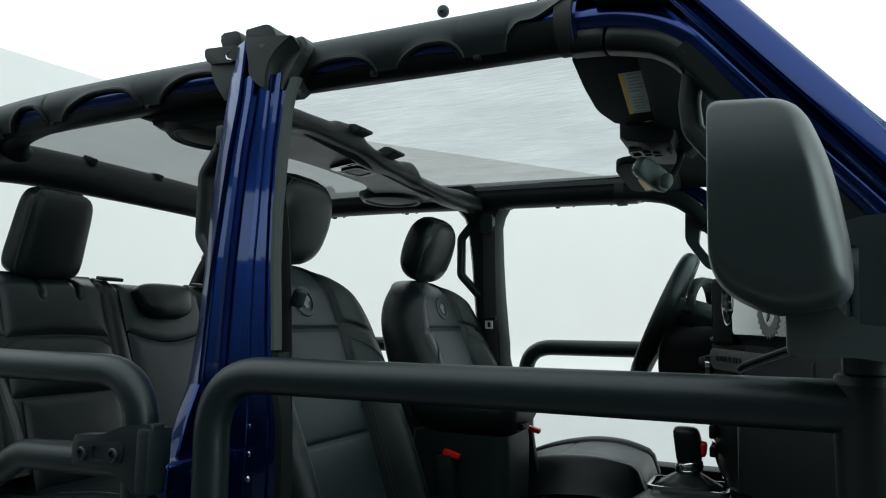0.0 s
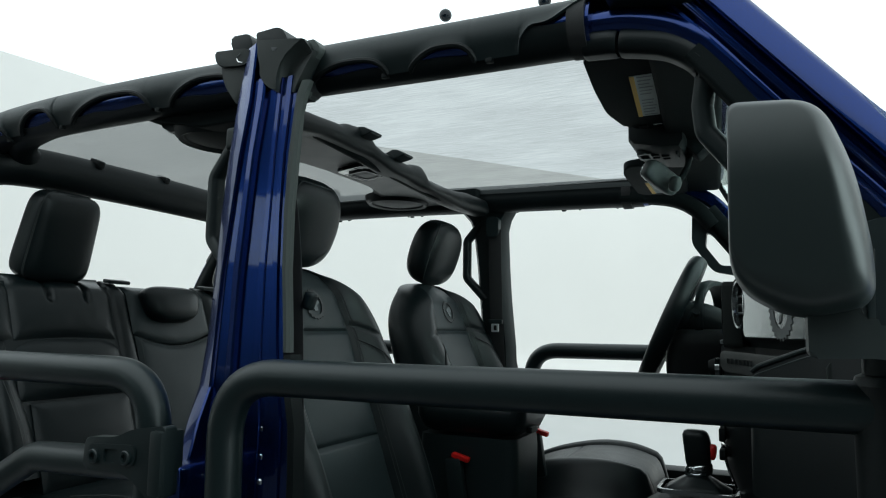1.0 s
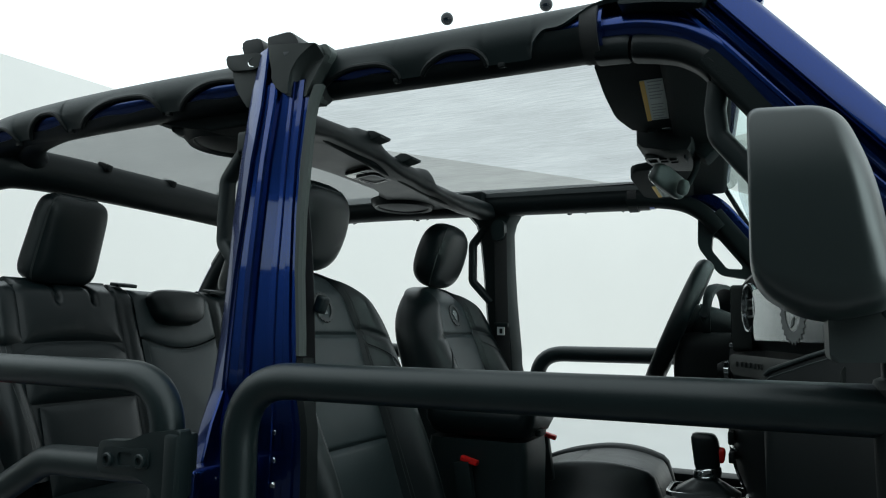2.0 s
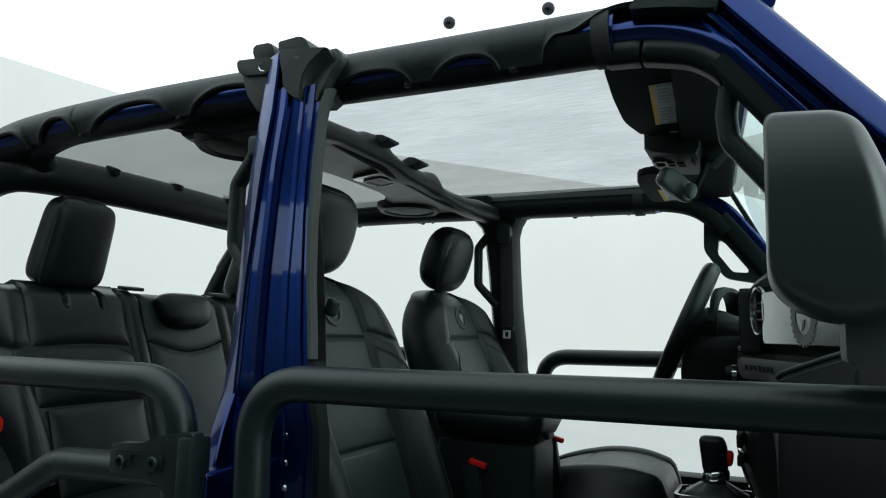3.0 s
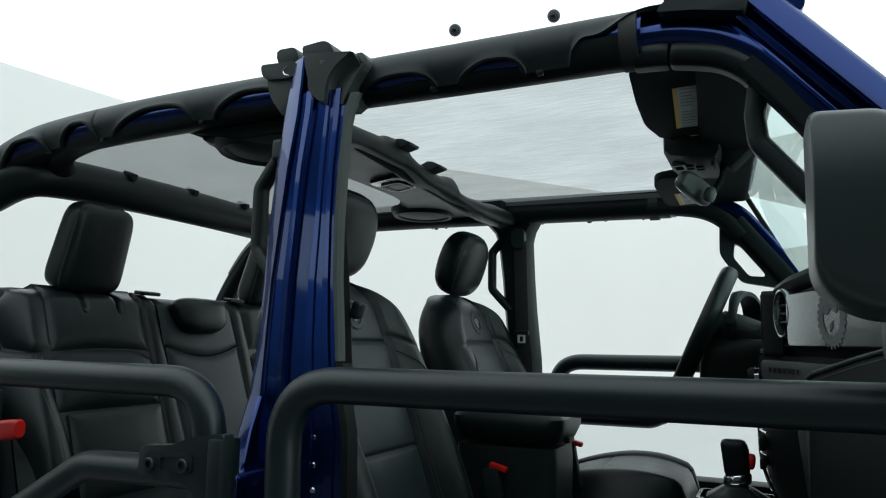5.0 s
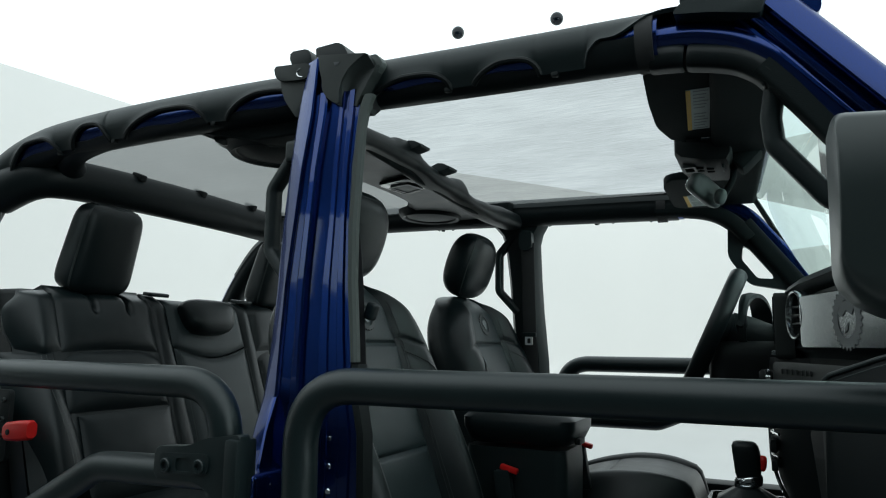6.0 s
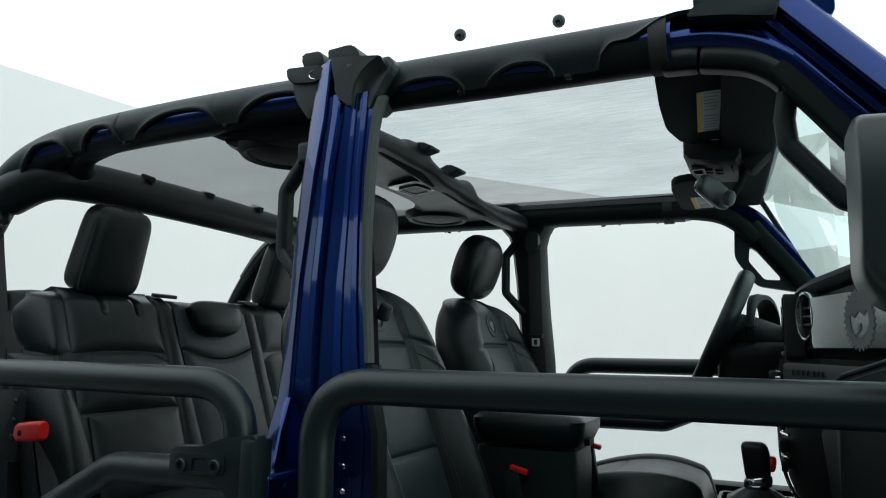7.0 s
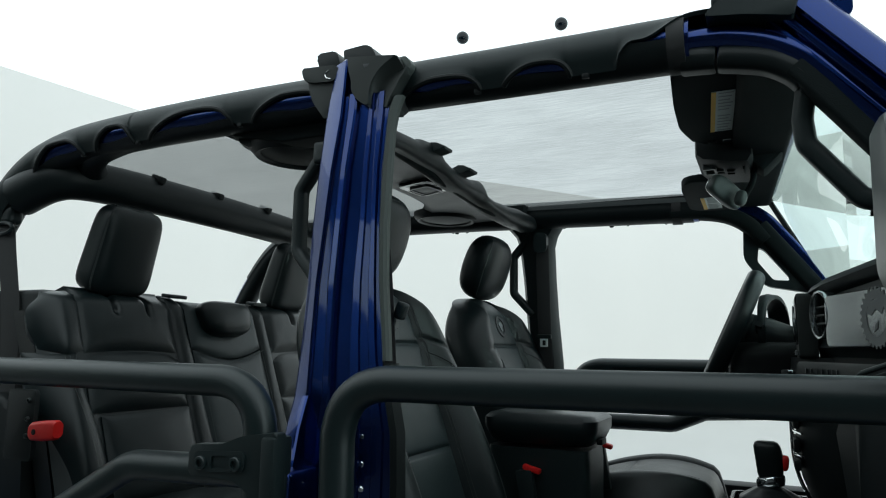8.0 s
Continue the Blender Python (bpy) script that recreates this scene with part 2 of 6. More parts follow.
def studio():
    """White cove and light ceiling, plus unseen dark surfaces for the unlit camera side."""
    bm = bmesh.new()
    plan = [(p.x, p.y) for p in fillet([(X0 - 0.55, YW, 0), (-6.5, 6.3, 0), (-1.2, Y1, 0), (X1, Y1, 0), (X1, YW, 0)], 2.5, 14)]
    cx, cy = (X0 + X1) / 2, YW
    prof = [(0.9 * (1 - math.sin(radians(a))), 0.9 * (1 - math.cos(radians(a)))) for a in range(0, 91, 9)] + [(0, 2.5), (0, TOP)]
    rings = []
    for inset, z in prof:
        rings.append([V((cx + (x - cx) * (1 - inset / 7.4), cy + (y - cy) * (1 - inset / 15), z - 0.004)) for x, y in plan])
    loft(bm, rings, cap=False, closed=False)
    tagged(part("wall_backdrop", bm, WHITE), "white studio cove wall curving into the floor", "wall", kind="structure")
    w = X1 - X0
    bm = bmesh.new()
    box(bm, ((X0 + X1) / 2, (YF + Y1) / 2, -0.1), (w + 1, Y1 - YF + 1, 0.2), 0)
    tagged(part("floor", bm, FLOORM, smooth=0), "smooth glossy white studio floor", "floor", kind="structure")
    # unseen dark floor, added to cut the bounce on the camera side
    bm = bmesh.new()
    box(bm, ((X0 + X1) / 2, (YF - 0.5 + Y0) / 2, -0.1), (w + 1, YF - 0.5 - Y0, 0.2), 0)
    tagged(part("floor_dark", bm, STAGE, smooth=0), "unseen dark floor added to keep the camera side dim", "floor", kind="structure")
    bm = bmesh.new()
    box(bm, ((X0 + X1) / 2, (YC + Y1) / 2, TOP + 0.05), (w + 2.2, Y1 - YC + 0.2, 0.1), 0)
    tagged(part("ceiling", bm, PANEL, smooth=0), "glowing white studio light ceiling", "ceiling", kind="structure")
    # unseen dark ceiling, added beyond the light one
    bm = bmesh.new()
    box(bm, ((X0 + X1) / 2, (Y0 + YC - 0.1) / 2, TOP + 0.05), (w + 2.2, YC - 0.1 - Y0, 0.1), 0)
    tagged(part("ceiling_dark", bm, STAGE, smooth=0), "unseen dark ceiling added to keep the camera side dim", "ceiling", kind="structure")
    # unseen dark walls, added where the studio is unlit
    for name, c, z in (("wall_south", ((X0 + X1) / 2, Y0 - 0.1, TOP / 2), (w + 2.4, 0.2, TOP)), ("wall_west", (X0 - 0.65, (Y0 + YW) / 2, TOP / 2), (0.2, YW - Y0, TOP)), ("wall_east", (X1 + 0.1, (Y0 + YW) / 2, TOP / 2), (0.2, YW - Y0, TOP))):
        bm = bmesh.new()
        box(bm, c, z, 0)
        tagged(part(name, bm, STAGE, smooth=0), "unseen dark wall added to keep the camera side dim", "wall", kind="structure")


studio()


def ceiling_dome(x, y, r=0.061):
    t = thing("ceiling_ball", "small glossy black ball fixed under the light ceiling", "ball fixture", "balls under the ceiling", (x, y, TOP))
    bm = bmesh.new()
    bmesh.ops.create_uvsphere(bm, u_segments=32, v_segments=20, radius=r, matrix=Matrix.Translation((0, 0, -r - 0.006)))
    part("ball", bm, BALL, t)
    bm = bmesh.new()
    loft(bm, [[V((a, b, z)) for a, b in circle(rr, 16)] for rr, z in ((0.012, 0.0), (0.012, -0.012), (0.016, -0.018))])
    part("mount", bm, CHROME, t)


ceiling_dome(-1.93, 3.94)
ceiling_dome(-0.97, 4.05)


def softbox(x, y, z, w, h, turn, tilt, glow):
    """Flat studio lamp on a stand, with a dark rim."""
    t = thing("softbox", "flat bright studio softbox on a dark stand", "studio lamp", "softboxes")
    m = pose(x, y, z, 90 + tilt, 0, turn)
    bm = bmesh.new()
    box(bm, (0, 0, 0), (w, h, 0.02), 0)
    bm.transform(m @ Matrix.Translation((0, 0, -0.012)))
    part("diffuser", bm, glow, t, "glowing white diffuser", smooth=0)
    bm = bmesh.new()
    box(bm, (0, 0, 0), (w + 0.1, h + 0.1, 0.06), 0.01)
    bm.transform(m @ Matrix.Translation((0, 0, 0.04)))
    part("casing", bm, DARK, t)
    bm = bmesh.new()
    tube(bm, [(x, y - 0.12, 0), (x, y - 0.12, z)], 0.025, 12)
    box(bm, (x, y - 0.12, 0.02), (0.8, 0.8, 0.04), 0.01)
    part("stand", bm, DARK, t)


softbox(-4.4, -5.2, 2.95, 3.0, 0.85, -40, -18, SOFT)
# unseen lamp, placed for the bright right edge of the door mirror
softbox(3.9, -1.2, 1.8, 2.2, 2.2, 87, -6, SOFT_LOW)

# ---------------- vehicle body ----------------
car = thing("off_road_vehicle", "blue open-topped four-door off-road vehicle with its doors and roof taken off", "car")


def body():
    # tub: floor pan, sills, rear quarters
    for s in (-1, 1):
        bm = bmesh.new()
        box(bm, (-0.05, s * 0.74, 0.635), (2.1, 0.10, 0.29), 0.02)
        part("sill", bm, BLUE, car)
        bm = bmesh.new()
        box(bm, (-0.05, s * 0.715, 0.66), (2.08, 0.09, 0.25), 0.012)
        part("sill_trim", bm, DARK, car, "black inner sill trim")
        bm = bmesh.new()
        out = round_outline([(-1.0, 0.5), (-1.12, 0.72), (-1.36, 0.92), (-1.42, 1.06), (-2.05, 1.06), (-2.05, 0.55), (-1.95, 0.55), (-1.85, 0.86), (-1.2, 0.86)], 0.03)
        plate(bm, out, "y", s * 0.70, s * 0.78, 0.008)
        part("rear_quarter", bm, BLUE, car)
        bm = bmesh.new()
        out = round_outline([(0.98, 0.5), (0.98, 1.12), (2.25, 1.06), (2.25, 0.86), (1.9, 0.9), (1.2, 0.9), (1.1, 0.5)], 0.03)
        plate(bm, out, "y", s * 0.70, s * 0.78, 0.008)
        part("front_wing", bm, BLUE, car)
    bm = bmesh.new()
    box(bm, (-0.05, 0, 0.52), (2.1, 1.40, 0.06), 0.01)
    part("floor_pan", bm, DARK, car)
    bm = bmesh.new()
    box(bm, (-1.55, 0, 0.74), (1.0, 1.40, 0.06), 0.01)
    box(bm, (-2.02, 0, 0.86), (0.05, 1.40, 0.38), 0.01)
    part("cargo_tub", bm, DARK, car)
    for s in (-1, 1):
        bm = bmesh.new()
        plate(bm, round_outline([(-1.02, 0.56), (-1.06, 0.95), (-1.16, 1.08), (-2.0, 1.08), (-2.0, 0.56)], 0.05), "y", s * 0.60, s * 0.695, 0.015, 3)
        part("wheel_arch_trim", bm, DARK, car, "black inner wheel arch trim")
    bm = bmesh.new()
    box(bm, (1.06, 0, 0.82), (0.06, 1.40, 0.58), 0.01)
    part("bulkhead", bm, DARK, car)
    bm = bmesh.new()
    loft(bm, [[V((x, y, z)) for y, z in ((-w, 0.98), (-w, zt - 0.05), (-w + 0.06, zt), (w - 0.06, zt), (w, zt - 0.05), (w, 0.98))]
              for x, w, zt in ((1.13, 0.69, 1.14), (1.6, 0.66, 1.16), (2.2, 0.60, 1.10), (2.25, 0.58, 1.04))])
    part("bonnet", bm, BLUE, car)
    for s in (-1, 1):
        for x in (1.52, -1.50):
            bm = bmesh.new()
            rings = [[V((x + r * math.cos(a), s * y, 0.41 + r * math.sin(a))) for a in [2 * math.pi * i / 40 for i in range(40)]]
                     for r, y in ((0.22, 0.62), (0.36, 0.62), (0.405, 0.65), (0.41, 0.72), (0.41, 0.80), (0.405, 0.87), (0.36, 0.89), (0.24, 0.88))]
            loft(bm, rings, cap=False)
            w = part("wheel", bm, DARK, car, "black off-road tyre")
            bm = bmesh.new()
            rings = [[V((x + r * math.cos(a), s * y, 0.41 + r * math.sin(a))) for a in [2 * math.pi * i / 40 for i in range(40)]]
                     for r, y in ((0.235, 0.64), (0.235, 0.86), (0.20, 0.84), (0.06, 0.82), (0.05, 0.85))]
            loft(bm, rings)
            part("rim", bm, STEEL, w, "dark alloy rim")


body()


def lerp(a, b, t):
    return a + (b - a) * t


def b_pillar(s):
    """Blue pressed-steel pillar with upright ribs, a seal and an inner trim."""
    # height, side, then the edges of the ribs from rear to front
    st = [(0.50, 0.775, (-0.160, -0.130, -0.105, -0.075, -0.035, -0.006, 0.022, 0.045, 0.060)),
          (0.97, 0.775, (-0.152, -0.122, -0.100, -0.070, -0.030, 0.000, 0.027, 0.050, 0.067)),
          (1.06, 0.755, (-0.167, -0.138, -0.108, -0.082, -0.042, -0.014, 0.012, 0.035, 0.048)),
          (1.12, 0.735, (-0.177, -0.144, -0.114, -0.092, -0.056, -0.032, -0.008, 0.010, 0.020)),
          (1.23, 0.720, (-0.180, -0.150, -0.120, -0.102, -0.066, -0.047, -0.026, -0.010, 0.003)),
          (1.345, 0.712, (-0.178, -0.149, -0.125, -0.103, -0.068, -0.052, -0.034, -0.020, -0.012)),
          (1.46, 0.705, (-0.177, -0.141, -0.120, -0.099, -0.063, -0.051, -0.036, -0.026, -0.019)),
          (1.58, 0.695, (-0.174, -0.135, -0.117, -0.097, -0.065, -0.054, -0.041, -0.030, -0.022)),
          (1.70, 0.685, (-0.167, -0.123, -0.110, -0.087, -0.062, -0.052, -0.040, -0.026, -0.015)),
          (1.745, 0.681, (-0.163, -0.122, -0.110, -0.087, -0.062, -0.052, -0.040, -0.026, -0.015)),
          (1.76, 0.680, (-0.161, -0.121, -0.110, -0.087, -0.062, -0.052, -0.040, -0.026, -0.015)),
          (1.828, 0.675, (-0.152, -0.120, -0.110, -0.087, -0.062, -0.052, -0.040, -0.026, -0.015)),
          (1.831, 0.672, (-0.150, -0.122, -0.110, -0.087, -0.062, -0.052, -0.040, -0.026, -0.015))]
    rings = []
    for z, y, e in st:
        back = 0.0 if z < 1.75 else 0.03
        a, b1, c, d, f, g, h, k, m = e
        sec = [(a - 0.004, -0.05), (a - 0.009, -0.017), (a - 0.007, -0.012), (a - 0.002, -0.009), (b1 - 0.004, 0.005), (b1, 0.003), (b1 + 0.001, -0.002 - back * 0.5), (c - 0.003, -0.003 - back), (c, 0.003 - back), (c + 0.004, 0.006 - back),
               (d - 0.004, 0.008 - back), (d, 0.005 - back), (d + 0.001, -0.005 - back), (f - 0.002, -0.007 - back), (f + 0.001, -0.004 - back), (g - 0.001, -0.0035 - back), (g - 0.0003, -0.007 - back), (h - 0.002, -0.007 - back), (h + 0.001, -0.004 - back), (k - 0.001, -0.0035 - back), (k - 0.0003, -0.008 - back), (m, -0.008 - back), (m - 0.03, -0.05)]
        flat = 0.008 * (1 - ease(z, 1.06, 1.20))
        sec[2], sec[3] = (a - 0.007, -0.012 + flat), (a - 0.002, -0.009 + flat)
        rec = lerp(0.0, 0.036, min(1, max(0, (1.12 - z) / 0.15)))
        flare = 0.036 * (1 - ease(z, 0.95, 1.13))
        sec = [(x - (0.77 * rec if i > 5 else 0), q - (rec if i > 5 else -flare)) for i, (x, q) in enumerate(sec)]
        if s > 0:
            z -= 0.12 * ease(z, 1.6, 1.8)
            sec = [(lerp(-0.14, -0.09, (x - a) / (m - a)), q) for x, q in sec]
        rings.append([V((x, s * (y + q), z)) for x, q in sec])
    dx = 0 if s < 0 else -0.085
    bm = bmesh.new()
    loft(bm, rings)
    p = part("pillar", bm, BLUE, car, "ribbed glossy blue door pillar", smooth=16)
    # seal strip along the front edge
    bm = bmesh.new()
    loft(bm, [[V((lerp(xa, xb, a) + dx, s * (y + b), z)) for a, b in ((0.0, -0.014), (0.04, -0.004), (0.30, 0.003), (0.66, 0.003), (0.90, -0.002), (0.86, -0.014))]
              for z, xa, xb, y in ((1.190, 0.007, 0.027, 0.720), (1.228, 0.001, 0.022, 0.715), (1.345, -0.013, 0.009, 0.708), (1.46, -0.021, 0.003, 0.700), (1.58, -0.023, 0.003, 0.690), (1.66, -0.020, 0.004, 0.684), (1.70, -0.018, 0.010, 0.680), (1.73, -0.010, 0.020, 0.676))])
    part("seal", bm, RUBBER, p, "grey-green rubber door seal")
    bm = bmesh.new()
    loft(bm, [[V((x + a + dx, s * (y + b), z)) for a, b in ((-0.018, -0.03), (-0.018, -0.006), (-0.012, 0.001), (0.0, -0.002), (0.003, -0.03))]
              for z, x, y in ((0.6, 0.050, 0.731), (0.97, 0.052, 0.731), (1.06, 0.050, 0.732), (1.12, 0.036, 0.730), (1.186, 0.026, 0.719))])
    part("seal", bm, DARK, p, "black lower door seal")
    # inner trim
    bm = bmesh.new()
    if s < 0:
        tr = ((0.6, -0.15, 0.0, 0.735), (1.12, -0.165, -0.03, 0.70), (1.4, -0.165, -0.06, 0.675), (1.66, -0.15, -0.06, 0.655), (1.72, -0.15, -0.06, 0.65))
    else:
        tr = ((0.6, -0.17, -0.02, 0.70), (1.17, -0.166, -0.036, 0.69), (1.26, -0.163, -0.041, 0.68), (1.34, -0.168, -0.047, 0.675), (1.47, -0.178, -0.054, 0.672), (1.60, -0.193, -0.058, 0.67), (1.64, -0.205, -0.046, 0.665), (1.68, -0.24, -0.02, 0.66))
    loft(bm, [[V((x, s * y, z)) for x, y in ((xa, ya), (xa + 0.004, ya - 0.03), (xa + 0.02, ya - 0.055), (xb - 0.02, ya - 0.06), (xb - 0.004, ya - 0.04), (xb, ya))]
              for z, xa, xb, ya in tr])
    part("pillar_trim", bm, PLASTIC, p, "black plastic inner pillar trim")
    # small chrome discs added to the dark rib to give its glints
    for z in (1.05, 1.0, 0.955):
        bm = bmesh.new()
        x = -0.022
        loft(bm, [[V((x + a, s * (0.736 + d), z + b)) for a, b in circle(r, 12)] for r, d in ((0.006, -0.03), (0.006, -0.004), (0.004, -0.002))])
        part("glint_disc", bm, CHROME, p)
    return p


b_pillar(-1)
b_pillar(1)


def quarter_trim(s):
    """Black inner moulding of the rear quarter, behind the rear seat's shoulder."""
    bm = bmesh.new()
    loft(bm, [[V((x, s * (0.560 + a), lerp(0.80, top, 0.5 + b))) for a, b in rrect(0.11, 1.0, 0.03, 4)] for x, top in ((-1.165, 1.350), (-1.172, 1.362), (-1.20, 1.366), (-1.45, 1.366), (-1.75, 1.360))])
    part("quarter_trim", bm, DARK, car, "black moulded inner quarter trim", smooth=50)


quarter_trim(-1)
quarter_trim(1)

RAIL = {-1: [(0.625, 1.765), (0.57, 1.768), (0.3, 1.771), (0.0, 1.776), (-0.5, 1.786), (-0.9, 1.781), (-1.14, 1.758), (-1.30, 1.692), (-1.42, 1.56), (-1.55, 1.36), (-1.72, 1.05)],
        1: [(0.47, 1.702), (0.3, 1.706), (0.0, 1.712), (-0.5, 1.722), (-0.9, 1.722), (-1.14, 1.708), (-1.30, 1.655), (-1.42, 1.54), (-1.55, 1.36), (-1.72, 1.05)]}
SCALLOPS = [(-1.118, 0.106), (-0.888, 0.073), (-0.615, 0.142), (-0.300, 0.112), (0.080, 0.092), (0.290, 0.067)]


def rail_at(s, x):
    pts = RAIL[s]
    for (xa, za), (xb, zb) in zip(pts, pts[1:]):
        if xb <= x <= xa:
            return lerp(za, zb, (x - xa) / (xb - xa))
    return pts[0][1]


def side_rail(s):
    """Painted roof rail with a clipped-on cover that leaves arched gaps, and a foam pad below."""
    line = smooth_line([(x, s * (0.60 if z > 1.5 else 0.60 + (1.5 - z) * 0.12), z) for x, z in RAIL[s]], 12)
    bm = bmesh.new()
    sweep(bm, [p for p in line if p.x < 0.575], circle(0.0465, 24), (0, 0, 1))
    rail = part("side_rail", bm, BLUE, car, "blue tubular roof rail under a black cover")

    def skin(bm, x0, x1, low, high, r, n=140, m=16, th=0.004):
        """A shell round the rail between two angles, each a function of x."""
        k = [p for p in line if x0 - 0.0 <= p.x <= x1]
        dense = []
        for a, b in zip(k, k[1:]):
            for q in range(3):
                dense.append(a.lerp(b, q / 3))
        dense.append(k[-1])
        rows_o, rows_i = [], []
        for i, p in enumerate(dense):
            t = (dense[min(i + 1, len(dense) - 1)] - dense[max(i - 1, 0)]).normalized()
            up = V((0, 0, 1)) - t * t.z
            up.normalize()
            side = V((0, s, 0))
            lo, hi = low(p.x), high(p.x)
            ro, ri = [], []
            for j in range(m + 1):
                a = radians(lerp(lo, hi, j / m))
                d = side * math.cos(a) + up * math.sin(a)
                rr = r + (0.004 if j == 0 else 0)
                ro.append(p + d * rr)
                ri.append(p + d * (r - th))
            rows_o.append(ro)
            rows_i.append(ri[::-1])
        loft(bm, [a + b for a, b in zip(rows_o, rows_i)])
        return dense

    def low(x):
        v = -50
        for c, w in SCALLOPS:
            u = (x - c) / w
            if abs(u) < 1:
                shape = (1 - abs(u) ** 1.7) ** 0.8 if u < 0 else (1 - u ** 3.4) ** 0.5
                v = max(v, -50 + (57 if x < -0.1 else 38) * shape)
        if x > 0.45:
            v = max(v, -50 + 50 * ease(x, 0.42, 0.475) + 62 * ease(x, 0.49, 0.60))
        return v
    bm = bmesh.new()
    skin(bm, -1.46, 0.615 if s < 0 else 0.46, low, lambda x: 165, 0.0525)
    cover = part("rail_cover", bm, PLASTIC, rail, "black moulded rail cover with arched gaps", smooth=60)
    # raised lip round each gap
    for c, w in SCALLOPS:
        bm = bmesh.new()
        pts = []
        for i in range(33):
            x = c + w * 1.02 * math.cos(math.pi * i / 32)
            z = rail_at(s, x)
            a = radians(low(x))
            dz = rail_at(s, x + 0.02) - rail_at(s, x - 0.02)
            pts.append(V((x - dz / 0.04 * math.sin(a) * 0.0535, s * (0.60 + 0.0535 * math.cos(a)), z + 0.0535 * math.sin(a))))
        tube(bm, pts, 0.006, 8)
        part("gap_lip", bm, DARK, rail)
    bm = bmesh.new()
    skin(bm, -1.56, 0.56 if s < 0 else 0.46, lambda x: -196, lambda x: -36 - 3 * math.sin(x * 40) + 34 * ease(x, 0.38, 0.47), 0.0505 if s < 0 else 0.0485, m=20, th=0.004)
    part("rail_pad", bm, PAD_SHADE, rail, "black foam pad along the rail")
    # push clips along the lower edge
    for x in (-1.01, -0.80, -0.455, -0.20, 0.165, 0.385):
        bm = bmesh.new()
        z = rail_at(s, x)
        box(bm, (x, s * 0.632, z - 0.044), (0.014, 0.012, 0.010), 0.003)
        part("clip", bm, DARK, rail)
    # webbing strap round the front end
    bm = bmesh.new()
    z = rail_at(s, 0.52)
    rings = []
    for dx in (-0.015, 0.015):
        rings.append([V(((0.548 if s < 0 else 0.40) + dx, s * 0.60 + a, z + b)) for a, b in circle(0.0525, 28)])
    loft(bm, rings)
    part("strap", bm, WEB, rail, "black webbing strap")
    return rail


side_rail(-1)
side_rail(1)


def front_bar(s):
    """Blue bar that bends from the roof rail down along the windscreen."""
    if s < 0:
        blue = [(0.40, 0.60, 1.770), (0.50, 0.60, 1.769), (0.598, 0.60, 1.766), (0.645, 0.60, 1.759), (0.698, 0.60, 1.741), (0.746, 0.601, 1.710), (0.779, 0.602, 1.676), (0.817, 0.604, 1.628), (0.90, 0.612, 1.523), (1.0, 0.625, 1.400), (1.08, 0.64, 1.28), (1.10, 0.64, 1.1)]
        pad = [(0.553, 0.60, 1.735), (0.60, 0.60, 1.732), (0.645, 0.60, 1.725), (0.694, 0.60, 1.712), (0.730, 0.60, 1.690), (0.751, 0.60, 1.668)]
        low = [(0.741, 0.607, 1.696), (0.757, 0.607, 1.677), (0.799, 0.608, 1.623), (0.846, 0.610, 1.559), (0.917, 0.617, 1.464), (1.007, 0.627, 1.346)]
    else:
        blue = [(0.40, 0.61, 1.705), (0.53, 0.61, 1.705), (0.61, 0.615, 1.692), (0.67, 0.62, 1.655), (0.73, 0.62, 1.58), (0.815, 0.625, 1.465), (0.89, 0.63, 1.36), (0.96, 0.64, 1.22), (0.98, 0.64, 1.1)]
        pad = [(0.38, 0.59, 1.69), (0.48, 0.59, 1.685), (0.56, 0.59, 1.668), (0.62, 0.59, 1.632), (0.67, 0.595, 1.575)]
        low = [(0.655, 0.60, 1.625), (0.715, 0.60, 1.545), (0.79, 0.605, 1.445), (0.86, 0.61, 1.345)]
    side = lambda rows: smooth_line([(x, s * y, z) for x, y, z in rows], 8)
    bm = bmesh.new()
    run = side(blue)
    sweep(bm, run, rrect(0.062 if s < 0 else 0.030, 0.050 if s < 0 else 0.045, 0.0245 if s < 0 else 0.012, 8), (0, 0, 1), [1.0 + (0.46 if s < 0 else 0.0) * (1 - ease(p[0], 0.50, 0.57)) for p in run])
    b = part("front_bar", bm, BLUE, car, "glossy blue bar bending down beside the windscreen")
    bm = bmesh.new()
    run = side(pad)
    if s < 0:
        # two lengths of pad with a narrow joint
        cut = [p for p in run if p.x < 0.612], [p for p in run if p.x > 0.612]
        for k in cut:
            bm2 = bmesh.new()
            sweep(bm2, k, rrect(0.060, 0.044, 0.0215, 8), (0, 0, 1), [0.93] + [1.0] * (len(k) - 2) + [0.93])
            part("bar_pad", bm2, PAD_SHADE, b, "black foam pad under the bar")
        bm.free()
    else:
        sweep(bm, run, rrect(0.080, 0.052, 0.022, 6), (0, 0, 1))
        part("bar_pad", bm, GRAINED, b, "black foam pad under the bar")
    bm = bmesh.new()
    sweep(bm, side(low), rrect(0.075 if s > 0 else 0.046, 0.055, 0.018 if s > 0 else 0.008, 4), (0, 0, 1))
    part("pillar_pad", bm, GRAINED, b, "black trim on the windscreen bar")
    return b


front_bar(-1)
front_bar(1)


